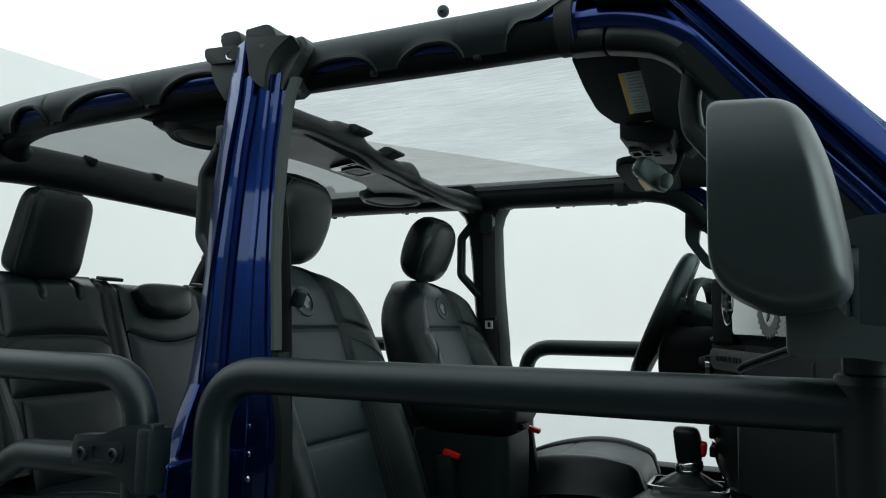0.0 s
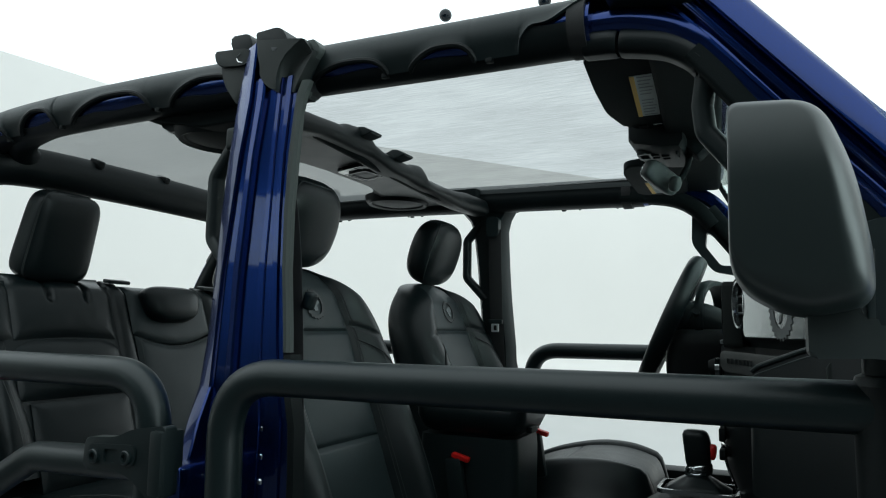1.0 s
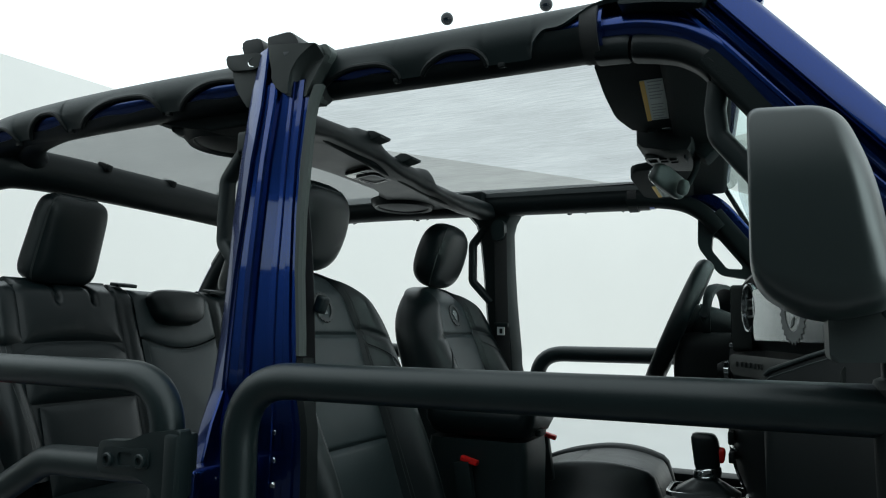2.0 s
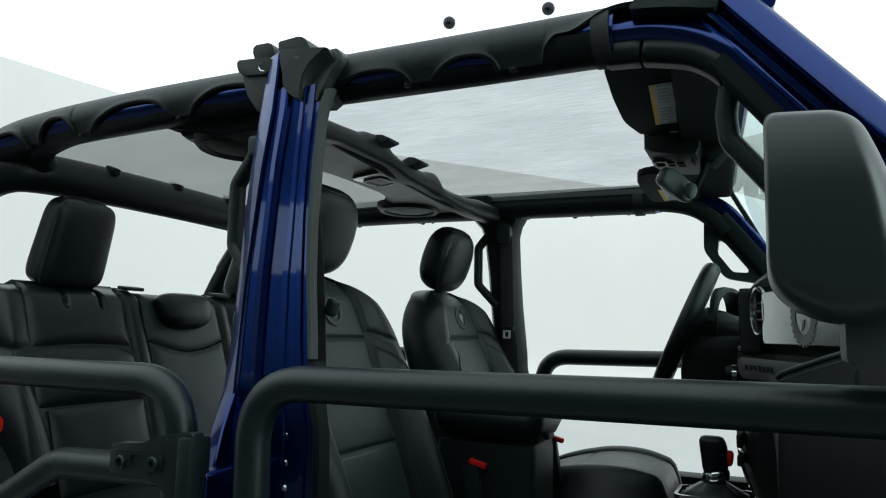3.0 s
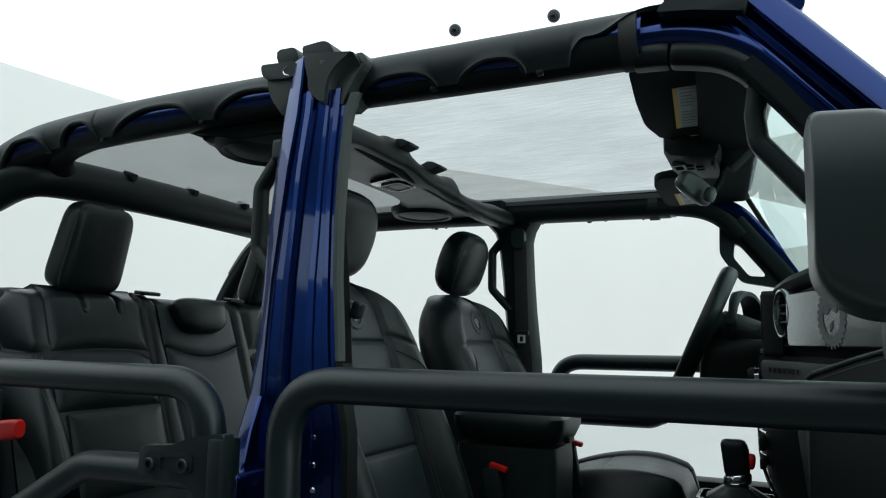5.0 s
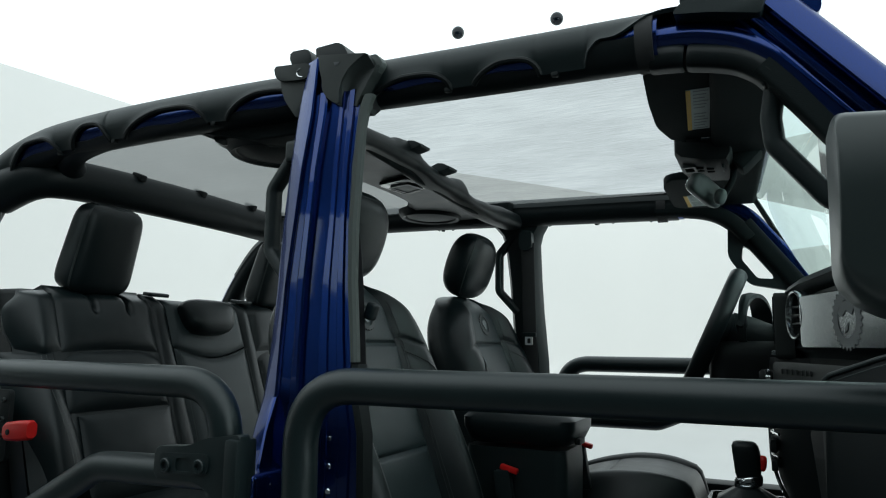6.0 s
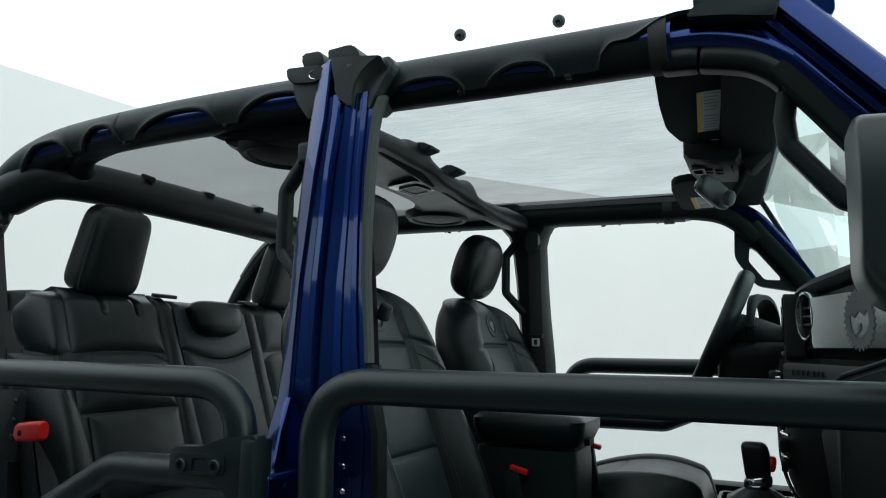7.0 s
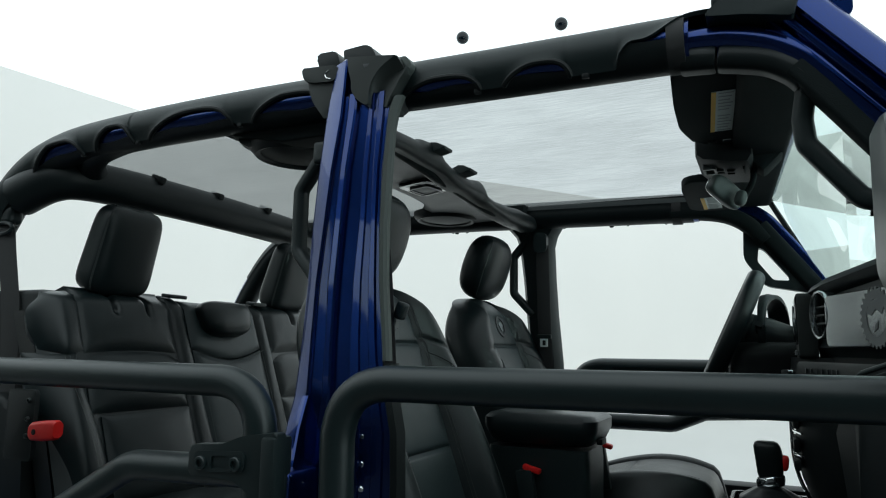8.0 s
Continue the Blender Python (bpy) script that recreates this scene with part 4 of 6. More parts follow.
def padded(bm, F, u0, u1, v0, v1, n=26, m=26, puff=0.006, dip=0.010, edge=0.014, thick=0.05, dents=()):
    """An upholstered piece of the surface F(u, v): it swells in the middle and dips along its seams. u0 and u1 may be functions of v, v0 and v1 of u's share."""
    fu0 = u0 if callable(u0) else (lambda v: u0)
    fu1 = u1 if callable(u1) else (lambda v: u1)
    fv0 = v0 if callable(v0) else (lambda a: v0)
    fv1 = v1 if callable(v1) else (lambda a: v1)

    def spread(k, q):
        t = k / q
        return 0.5 - 0.5 * math.cos(math.pi * t) * (0.55 + 0.45 * abs(math.cos(math.pi * t)))
    P = []
    for i in range(n + 1):
        a = spread(i, n)
        row = []
        for j in range(m + 1):
            b = spread(j, m)
            v = lerp(fv0(a), fv1(a), b)
            u = lerp(fu0(v), fu1(v), a)
            row.append((V(F(u, v)), a, b, u, v))
        P.append(row)
    mid = (P[n // 2 + 1][m // 2][0] - P[n // 2 - 1][m // 2][0]).cross(P[n // 2][m // 2 + 1][0] - P[n // 2][m // 2 - 1][0])
    sign = 1 if mid.x + mid.z > 0 else -1
    back = mid.normalized() * sign
    top, low = [], []
    for i in range(n + 1):
        ra, rb = [], []
        for j in range(m + 1):
            p, a, b, u, v = P[i][j]
            du = P[min(i + 1, n)][j][0] - P[max(i - 1, 0)][j][0]
            dv = P[i][min(j + 1, m)][0] - P[i][max(j - 1, 0)][0]
            nr = du.cross(dv)
            nr.normalize()
            nr *= sign
            w = (P[n][j][0] - P[0][j][0]).length
            h = (P[i][m][0] - P[i][0][0]).length
            dist = min(a * w, (1 - a) * w, b * h, (1 - b) * h)
            off = puff * 16 * a * (1 - a) * b * (1 - b) - dip * math.exp(-(dist / edge) ** 1.2)
            off += 0.0012 * noise.noise(p * 9) + 0.0006 * noise.noise(p * 30)
            for cu, cv0, cv1, wd, dp in dents:
                if cv0 <= v <= cv1:
                    off -= dp * bumps(u, cu, wd) * min(1, (v - cv0) / (0.25 * (cv1 - cv0) + 1e-6))
            ra.append(p + nr * off)
            rb.append(p - (nr * 0.3 + back * 0.7) * thick)
        top.append(ra)
        low.append(rb)
    vt = [[bm.verts.new(p) for p in r] for r in top]
    vb = [[bm.verts.new(p) for p in r] for r in low]
    for i in range(n):
        for j in range(m):
            bm.faces.new((vt[i][j], vt[i + 1][j], vt[i + 1][j + 1], vt[i][j + 1]))
            bm.faces.new((vb[i][j], vb[i][j + 1], vb[i + 1][j + 1], vb[i + 1][j]))
    for i in range(n):
        for j in (0, m):
            bm.faces.new((vt[i][j], vb[i][j], vb[i + 1][j], vt[i + 1][j]))
    for j in range(m):
        for i in (0, n):
            bm.faces.new((vt[i][j], vt[i][j + 1], vb[i][j + 1], vb[i][j]))


def stitch(F, u, v0, v1, lift=0.004, n=60):
    """A row of short thread stitches along u = const (a number or a function of v)."""
    bm = bmesh.new()
    for k in range(n):
        pts = []
        for q in (k + 0.15, k + 0.8):
            v = lerp(v0, v1, q / n)
            pts.append(V(F(u(v) if callable(u) else u, v)) + V((lift, 0, lift * 0.3)))
        sweep(bm, pts, [(0.0008, 0), (0, 0.0008), (-0.0008, 0), (0, -0.0008)], (1, 0, 0.2))
    return bm


def gear_badge(bm, c, ny, r, teeth=18, up=V((0, 0, 1)), th=0.0015, inner=0.70):
    """A flat toothed ring standing on a surface at c that faces ny."""
    ny = V(ny).normalized()
    side = up.cross(ny).normalized()
    upv = ny.cross(side)
    o, i2 = [], []
    m = teeth * 4
    for k in range(m):
        a = 2 * math.pi * k / m
        ro = r * (1.0 if (k % 4) < 2 else 0.90)
        o.append(V(c) + (side * math.cos(a) + upv * math.sin(a)) * ro)
        i2.append(V(c) + (side * math.cos(a) + upv * math.sin(a)) * r * inner)
    rings = [o, [p + ny * th for p in o], [p + ny * th for p in i2], i2]
    loft(bm, rings + [rings[0]], cap=False)


def front_seat(drop):
    s = thing("front_seat", "black leather front seat with headrest and stitched bolsters", "car seat", "front seats")
    WP = [(0.72, 0.150), (1.00, 0.146), (1.20, 0.132), (1.39, 0.104)]
    Z1, Z2 = 0.970, 1.226

    def lean(z):
        return -0.182 + (1.29 - z) * 0.34

    def half(z):
        # rounded shoulders: the width falls off like the end of an ellipse
        t = max(0.0, min(1.0, (z - 1.15) / 0.2402))
        return lerp(0.262, 0.280, ease(z, 0.72, 1.14)) * (1 - t ** 3.0) ** 0.55

    def face(y, z):
        """Front surface of the backrest at a given side and height, with its bolsters and seams."""
        hw, w = half(z), min(table(z, WP), half(z) * 0.86)
        k = min(1.0, abs(y) / hw)
        bol = lerp(0.082, 0.034, ease(z, 0.86, 1.32))
        a = abs(y)
        up = ease((a - w) / max(0.01, hw - w), -0.10, 0.50)
        q = max(0.0, (k - 0.76) / 0.24)
        x = lean(z) + bol * up - (bol + 0.048) * (1 - math.sqrt(max(0.0, 1 - q * q)))
        x -= 0.050 * ease(z, 1.30, 1.395) ** 1.6
        # seams
        d = [abs(a - w)]
        if a < w + 0.01:
            d += [abs(z - Z1), abs(z - Z2)]
        if a > w - 0.01:
            d += [abs(z - (1.246 - 0.36 * (a - w)))]
        d = min(d)
        flat = 1 - ease(k, 0.68, 0.92)
        x += flat * (0.005 * (1 - math.exp(-d / 0.022)) - 0.0065 * math.exp(-(d / 0.0055) ** 2))
        x += flat * 0.0010 * noise.noise(V((x, y, z)) * 11) + flat * 0.0005 * noise.noise(V((x, y, z)) * 34)
        return V((x, y, z))
    # rows gather near the cross seams
    rows = sorted({round(lerp(0.72, 1.389, 1 - (1 - i / 84) ** 1.25), 4) for i in range(85)} | {round(c + k * 0.003, 4) for c in (Z1, Z2) for k in range(-5, 6)})
    na, nb, nc = 22, 18, 26
    grid = []
    for z in rows:
        hw, w = half(z), min(table(z, WP), half(z) * 0.86)
        us = [-1 + 2 * i / na for i in range(na + 1)]
        panel = [face(w * math.copysign(1 - (1 - abs(u)) ** 1.25, u), z) for u in us]
        wing = [lerp(w, hw, math.sin(math.pi / 2 * i / nb)) for i in range(1, nb + 1)]
        right = [face(y, z) for y in wing]
        left = [face(-y, z) for y in wing]
        e = right[-1]
        thin = math.sqrt(max(0.02, 1 - max(0.0, (z - 1.31) / 0.081) ** 2.2))
        deep = (0.104 ** -6 + max(0.035, e.x + 0.312) ** -6) ** (-1 / 6) * thin
        back = []
        for i in range(1, nc):
            c = math.pi * i / nc
            back.append(V((e.x - deep * math.sin(c) ** 0.68, hw * math.copysign(abs(math.cos(c)) ** 0.70, math.cos(c)), lerp(e.z, panel[na // 2].z, math.sin(c)))))
        grid.append((left[::-1] + panel + right, back))
    nf = len(grid[0][0])

    def piece(name, r0, r1, c0, c1, mat, label=""):
        bm = bmesh.new()
        vs = [[bm.verts.new(p) for p in g[0][c0:c1 + 1]] for g in grid[r0:r1 + 1]]
        for ra, rb in zip(vs, vs[1:]):
            for i in range(len(ra) - 1):
                bm.faces.new((ra[i], ra[i + 1], rb[i + 1], rb[i]))
        return part(name, bm, mat, s, label, smooth=75)
    i1, i2, n = rows.index(round(Z1, 4)), rows.index(round(Z2, 4)), len(rows) - 1
    for name, r0, r1 in (("lower_panel", 0, i1), ("middle_panel", i1, i2), ("upper_panel", i2, n)):
        piece(name, r0, r1, nb, nb + na, LEATHER_MAT)
    piece("side_bolster", 0, n, 0, nb, LEATHER)
    piece("side_bolster", 0, n, nb + na, nf - 1, LEATHER)
    bm = bmesh.new()
    loft(bm, [[g[0][-1]] + g[1] + [g[0][0]] for g in grid], closed=False)
    bm.faces.new([bm.verts.new(p) for p in grid[-1][0] + grid[-1][1]])
    part("back_shell", bm, LEATHER, s, "black leather seat back shell", smooth=75)
    # thread along the seams
    def run(y, z, lift=0.0016):
        return face(y, z) + V((lift, 0, 0))
    for sg in (-1, 1):
        for off in (0.008, 0.0125):
            bm = bmesh.new()
            tube(bm, [run(sg * (table(z, WP) + off), z) for z in [lerp(0.80, 1.34, k / 60) for k in range(61)]], 0.0007, 5)
            part("seam", bm, SEAM, s)
        # curved fold below the cross seam; a dark tube stands in for its shade
        fold = [(0.012, 1.205), (0.040, 1.190), (0.068, 1.168), (0.090, 1.132), (0.106, 1.080), (0.116, 1.01)]
        line = smooth_line([V((u, 0, z)) for u, z in fold], 8)
        for off, r, mat in ((0.0, 0.0013, DARK), (0.005, 0.0006, SEAM)):
            bm = bmesh.new()
            tube(bm, [run(sg * (table(p.z, WP) + p.x - off * 0.5), p.z - off, 0.0010) for p in line], r, 5)
            part("seam", bm, mat, s)
        part("stitching", stitch(lambda u, v: face(u, v), lambda v: sg * (table(v, WP) + 0.062), 0.80, 1.18, 0.0015), THREAD, s)
    # headrest
    tilt = rot(0, 19, 0)

    def on_head(z, a, grow=1.0):
        w = 0.122 * (1 - abs(z) ** 3.4) ** 0.38 * (1 - 0.10 * max(0, z) - 0.05 * max(0, -z))
        d = 0.063 * (1 - abs(z) ** 3.0) ** 0.42
        return V((-0.231, 0, 1.497)) + tilt @ V((d * grow * math.copysign(abs(math.cos(a)) ** 0.75, math.cos(a)), w * grow * math.copysign(abs(math.sin(a)) ** 0.68, math.sin(a)), 0.114 * z))
    bm = bmesh.new()
    loft(bm, [[on_head(-math.cos(math.pi * k / 26), 2 * math.pi * i / 48) for i in range(48)] for k in range(1, 26)])
    hr = part("headrest", bm, LEATHER, s, "rounded black leather headrest", smooth=80)
    for sg in (-1, 1):
        bm = bmesh.new()
        tube(bm, [on_head(lerp(-0.93, 0.93, k / 30), sg * radians(58)) for k in range(31)], 0.0016, 6)
        part("seam", bm, SEAM, hr)
    bm = bmesh.new()
    tube(bm, [on_head(0.90, 2 * math.pi * k / 40) for k in range(41)], 0.0016, 6)
    part("seam", bm, SEAM, hr)
    for y in (-0.05, 0.05):
        bm = bmesh.new()
        tube(bm, [(-0.262, y, 1.33), (-0.262, y, 1.42)], 0.006, 12)
        part("headrest_post", bm, CHROME, s)
    # embossed badge
    nx = V((1, 0, 0.34)).normalized()
    c = face(0, 1.292) + nx * 0.0012
    bm = bmesh.new()
    gear_badge(bm, c, nx, 0.040, 20)
    b = part("badge", bm, BADGE_RING, s, "round toothed embossed badge")
    bm = bmesh.new()
    side, up = V((0, 1, 0)), V((-0.34, 0, 1)).normalized()
    out = [(-0.018, 0.004), (-0.006, 0.014), (0.012, 0.016), (0.020, 0.004), (0.008, -0.004), (0.010, -0.016), (-0.004, -0.018), (-0.010, -0.006)]
    loft(bm, [[c + side * p + up * q + nx * d for p, q in out] for d in (-0.001, 0.0015)])
    part("emblem", bm, BADGE, b, "light grey emblem")

    # cushion
    def C(u, v):
        x = lerp(-0.10, 0.528, v)
        k = abs(u)
        z = 0.872 - drop - 0.052 * min(1.3, max(0, 0.74 - v) / 0.40) ** 2 - 0.022 * (max(0, v - 0.74) / 0.20) ** 2 - 0.070 * ease(v, 0.92, 1.0) ** 2
        z += 0.010 * ease(k, 0.48, 0.74) - 0.085 * ease(k, 0.70, 1.0) ** 1.5
        hw = 0.25 - 0.07 * max(0, (v - 0.6) / 0.4) ** 2
        return (x, u * hw, z)
    for a, b in ((-1, -0.6), (0.6, 1)):
        bm = bmesh.new()
        padded(bm, C, a, b, 0.0, 1.0, 18, 34, 0.003, 0.007, 0.010, 0.06)
        part("cushion_bolster", bm, LEATHER, s)
    for a, b in ((0.0, 0.55), (0.55, 1.0)):
        bm = bmesh.new()
        padded(bm, C, -0.6, 0.6, a, b, 24, 28, 0.005, 0.007, 0.010, 0.06)
        part("cushion_panel", bm, LEATHER, s)
    for sg in (-1, 1):
        part("stitching", stitch(C, sg * 0.63, 0.05, 0.9, 0.003), SEAM, s)
    bm = bmesh.new()
    box(bm, (0.16, 0, 0.67 - drop * 0.5), (0.50, 0.42, 0.16), 0.03)
    box(bm, (0.15, 0, 0.58), (0.40, 0.36, 0.09), 0.01)
    part("seat_base", bm, DARK, s, "black seat base and runner")
    return s


front_seat(0.075).location.y = -0.375
driver_seat = front_seat(0.0)
driver_seat.location = (0.008, 0.375, 0)


def rear_bench():
    s = thing("rear_bench", "black leather rear bench seat with folding split backrest", "rear seat")

    def F(y, z):
        x = -1.005 - (z - 1.198) * 0.36
        x -= 0.045 * ease(z, 1.325, 1.375) ** 1.5
        x += 0.010 * ease(abs(y), 0.54, 0.64)
        # the outer shoulder turns back round a soft upright ridge
        turn = max(0.0, abs(y) - 0.630)
        x -= 0.95 * turn * turn / (turn + 0.022)
        return (x, y, z - 0.016 * ease(abs(y), 0.655, 0.735) ** 1.3 * ease(z, 1.24, 1.36))
    for sg, mid in ((-1, 0.0), (1, 0.052)):
        # the split lies off the centre, so the far half starts nearer to it
        q = lambda a: sg * a
        bm = bmesh.new()
        padded(bm, F, lambda v: q(lerp(0.556, 0.604, ease(v, 0.90, 1.19))), lambda v: q(lerp(0.668, 0.722, ease(v, 0.86, 1.10))), 0.86, 1.192, 18, 30, 0.010, 0.012, 0.016, 0.07)
        part("side_bolster", bm, LEATHER, s)
        bm = bmesh.new()
        padded(bm, F, q(0.579), lambda v: q(0.706 - 0.050 * ease(v, 1.29, 1.375) ** 1.5 - 0.014 * (1 - ease(v, 1.19, 1.26))), lambda a: 1.200 - 0.010 * math.sin(math.pi * a), lambda a: 1.368 - 0.008 * a, 30, 26, 0.008, 0.009, 0.014, 0.045)
        part("shoulder_pad", bm, LEATHER, s)
        bm = bmesh.new()
        padded(bm, F, q(0.255 - mid), q(0.577), lambda a: 1.192 + 0.008 * math.sin(math.pi * a), 1.378, 96, 34, 0.010, 0.011, 0.016, 0.07,
               [(q(0.464), 1.292, 1.39, 0.0085, 0.026), (q(0.347), 1.292, 1.39, 0.0085, 0.026)])
        part("upper_panel", bm, LEATHER, s)
        bm = bmesh.new()
        padded(bm, F, q(0.250 - mid), q(0.585), 1.034, lambda a: 1.194 - 0.034 * abs(2 * a - 1) ** 5, 28, 26, 0.012, 0.009, 0.014, 0.07)
        part("middle_panel", bm, LEATHER, s)
        bm = bmesh.new()
        padded(bm, F, q(0.246 - mid), q(0.556), 0.80, lambda a: 1.030 - 0.006 * a, 28, 26, 0.009, 0.008, 0.014, 0.07)
        part("lower_panel", bm, LEATHER, s)
        bm = bmesh.new()
        padded(bm, F, lambda v: q(lerp(0.172, 0.194, ease(v, 0.8, 1.3)) - mid), q(0.248 - mid), 0.76, 1.376, 12, 44, 0.002, 0.012, 0.008, 0.05)
        part("dividing_strip", bm, LEATHER, s)
        # headrest
        hy = sg * (0.421 - (0.04 if sg > 0 else 0.0))
        tilt = rot(0, 17, 0)

        def on_head(z, a):
            w = 0.104 * (1 - abs(z) ** 7) ** 0.25 * (1 - 0.050 * z)
            d = 0.055 * (1 - abs(z) ** 6) ** 0.3 * (1 - 0.10 * z)
            return V((-1.092, hy, 1.493)) + tilt @ V((d * math.copysign(abs(math.cos(a)) ** 0.55, math.cos(a)), w * math.copysign(abs(math.sin(a)) ** 0.5, math.sin(a)), 0.136 * z))
        bm = bmesh.new()
        loft(bm, [[on_head(-math.cos(math.pi * k / 24), 2 * math.pi * i / 48) for i in range(48)] for k in range(1, 24)])
        hr = part("headrest", bm, LEATHER, s, "square black leather headrest with stitched top", smooth=80)
        for q2 in (-1, 1):
            for da in (0, 4):
                bm = bmesh.new()
                tube(bm, [on_head(lerp(-0.95, 0.95, k / 30), q2 * radians(64 + da)) for k in range(31)], 0.0012, 6)
                part("seam", bm, SEAM, hr)
        # oval top seam
        bm = bmesh.new()
        tube(bm, [V((-1.092, hy, 1.493)) + tilt @ V((0.032 * math.sin(a) - 0.002, 0.068 * math.cos(a), 0.1335 - 0.002 * abs(math.sin(a)))) for a in [2 * math.pi * k / 48 for k in range(49)]], 0.0020, 6)
        part("seam", bm, SEAM, hr)
        for du in (0.642, 0.652):
            part("stitching", stitch(F, lambda v: q(du - 0.045 * (1 - ease(v, 0.9, 1.19))), 0.90, 1.18, 0.012), THREAD, s)
        # cover under the panels
        bm = bmesh.new()
        vs = [[bm.verts.new(V(F(q(lerp(0.20 - mid, 0.69 - 0.03 * ease(z, 1.26, 1.35), i / 24)), z)) - V((0.013, 0, 0))) for i in range(25)] for z in [lerp(0.84, 1.352, k / 24) for k in range(25)]]
        for ra, rb in zip(vs, vs[1:]):
            for i in range(24):
                bm.faces.new((ra[i], ra[i + 1], rb[i + 1], rb[i]))
        part("under_cover", bm, LEATHER, s)
    # centre seat, scooped round its low headrest
    scoop = lambda a: 1.208 - 0.034 * math.sin(math.pi * a)
    bm = bmesh.new()
    padded(bm, F, -0.190, 0.140, lambda a: scoop(a), 1.366, 40, 28, 0.002, 0.010, 0.010, 0.07)
    part("upper_panel", bm, LEATHER_MAT, s)
    bm = bmesh.new()
    padded(bm, F, -0.186, 0.138, 0.76, lambda a: scoop(a) - 0.005, 30, 30, 0.008, 0.010, 0.012, 0.07)
    part("middle_panel", bm, LEATHER_MAT, s)
    bm = bmesh.new()
    lean = rot(0, -19, 0)
    rings = []
    for k in range(1, 22):
        z = -math.cos(math.pi * k / 22)
        e = (1 - abs(z) ** 4) ** 0.35
        w = (0.112 + 0.016 * z) * e
        d = 0.042 * (1 - abs(z) ** 3) ** 0.45
        rings.append([V((-1.028, -0.036, 1.303)) + lean @ V((d * math.copysign(abs(math.cos(a)) ** 0.8, math.cos(a)), w * math.copysign(abs(math.sin(a)) ** 0.55, math.sin(a)), 0.062 * z)) for a in [2 * math.pi * i / 44 for i in range(44)]])
    loft(bm, rings)
    part("centre_headrest", bm, LEATHER, s, "low padded centre headrest", smooth=80)
    for du in (-0.178, 0.128):
        part("stitching", stitch(F, du, 0.80, 1.19, 0.006), THREAD, s)
    bm = bmesh.new()
    tube(bm, [V(F(lerp(-0.19, 0.14, k / 30), scoop(k / 30) - 0.010)) + V((0.003, 0, 0)) for k in range(31)], 0.0012, 6)
    part("seam", bm, SEAM, s)
    # rear faces and cushion
    bm = bmesh.new()
    for ya, yb in ((-0.68, -0.17), (-0.165, 0.68)):
        loft(bm, [[V((x - d, y, z)) for d, y in ((0.05, ya), (0.13, ya + 0.01), (0.13, yb - 0.01), (0.05, yb))] for x, z in ((-0.85, 0.70), (-1.0, 1.15), (-1.06, 1.30))])
    part("back_shell", bm, DARK, s)

    def C(y, v):
        x = lerp(-0.93, -0.40, v)
        z = 0.80 + 0.03 * ease(v, 0.1, 0.7) - 0.14 * ease(v, 0.85, 1.0) ** 1.6 - 0.05 * ease(abs(y), 0.66, 0.74)
        return (x, y, z)
    for ya, yb in ((-0.73, -0.58), (-0.575, -0.235), (-0.23, 0.23), (0.235, 0.575), (0.58, 0.73)):
        bm = bmesh.new()
        padded(bm, C, ya, yb, 0.0, 1.0, 20, 26, 0.008, 0.010, 0.014, 0.10)
        part("cushion", bm, LEATHER, s)
    part("stitching", stitch(C, -0.565, 0.3, 0.95, 0.005), THREAD, s)
    bm = bmesh.new()
    box(bm, (-0.68, 0, 0.63), (0.48, 1.36, 0.18), 0.02)
    part("bench_base", bm, DARK, s)
    # belt slots on top of the backrest
    for y in (-0.20, 0.20):
        bm = bmesh.new()
        box(bm, (-1.098, y, 1.372), (0.040, 0.075, 0.012), 0.004, rot(0, 8, 0))
        part("belt_slot", bm, PLASTIC, s, "black plastic belt guide on top")
    # red release handle in its bracket
    bm = bmesh.new()
    plate(bm, round_outline([(-1.06, 0.93), (-1.06, 1.10), (-0.955, 1.10), (-0.955, 0.93)], 0.012), "y", -0.742, -0.730, 0.003)
    br = part("release_bracket", bm, DARK, s, "black bolted side bracket")
    for z in (0.99, 1.03, 1.075):
        bm = bmesh.new()
        bolt(bm, -0.975, 0.742, z, -1, 0.006)
        part("bolt", bm, TUBE, br)
    bm = bmesh.new()
    loft(bm, [[V((x, -0.748 + b, z0 + a)) for a, b in rrect(h, 0.026, 0.010, 4)] for x, z0, h in ((-0.944, 1.004, 0.034), (-0.938, 1.004, 0.044), (-0.90, 1.007, 0.048), (-0.860, 1.011, 0.046), (-0.853, 1.012, 0.036))])
    rh = part("release_handle", bm, RED, s, "bright red seat release handle")
    # dark disc stands in for the shade inside the handle's hole
    bm = bmesh.new()
    loft(bm, [[V((-0.922 + a, y, 1.004 + q)) for a, q in circle(r, 14)] for r, y in ((0.007, -0.758), (0.007, -0.7625), (0.005, -0.763))])
    part("hole_shade_disc", bm, DARK, rh)


rear_bench()


# ---------------- belts ----------------
def belt(name, pts, width, label, face=(1, 0, 0)):
    t = thing(name, label, "seat belt", "seat belts")
    bm = bmesh.new()
    sweep(bm, smooth_line(pts, 6), rrect(width, 0.0022, 0.001, 2), face)
    part("webbing", bm, WEB, t)
    return t


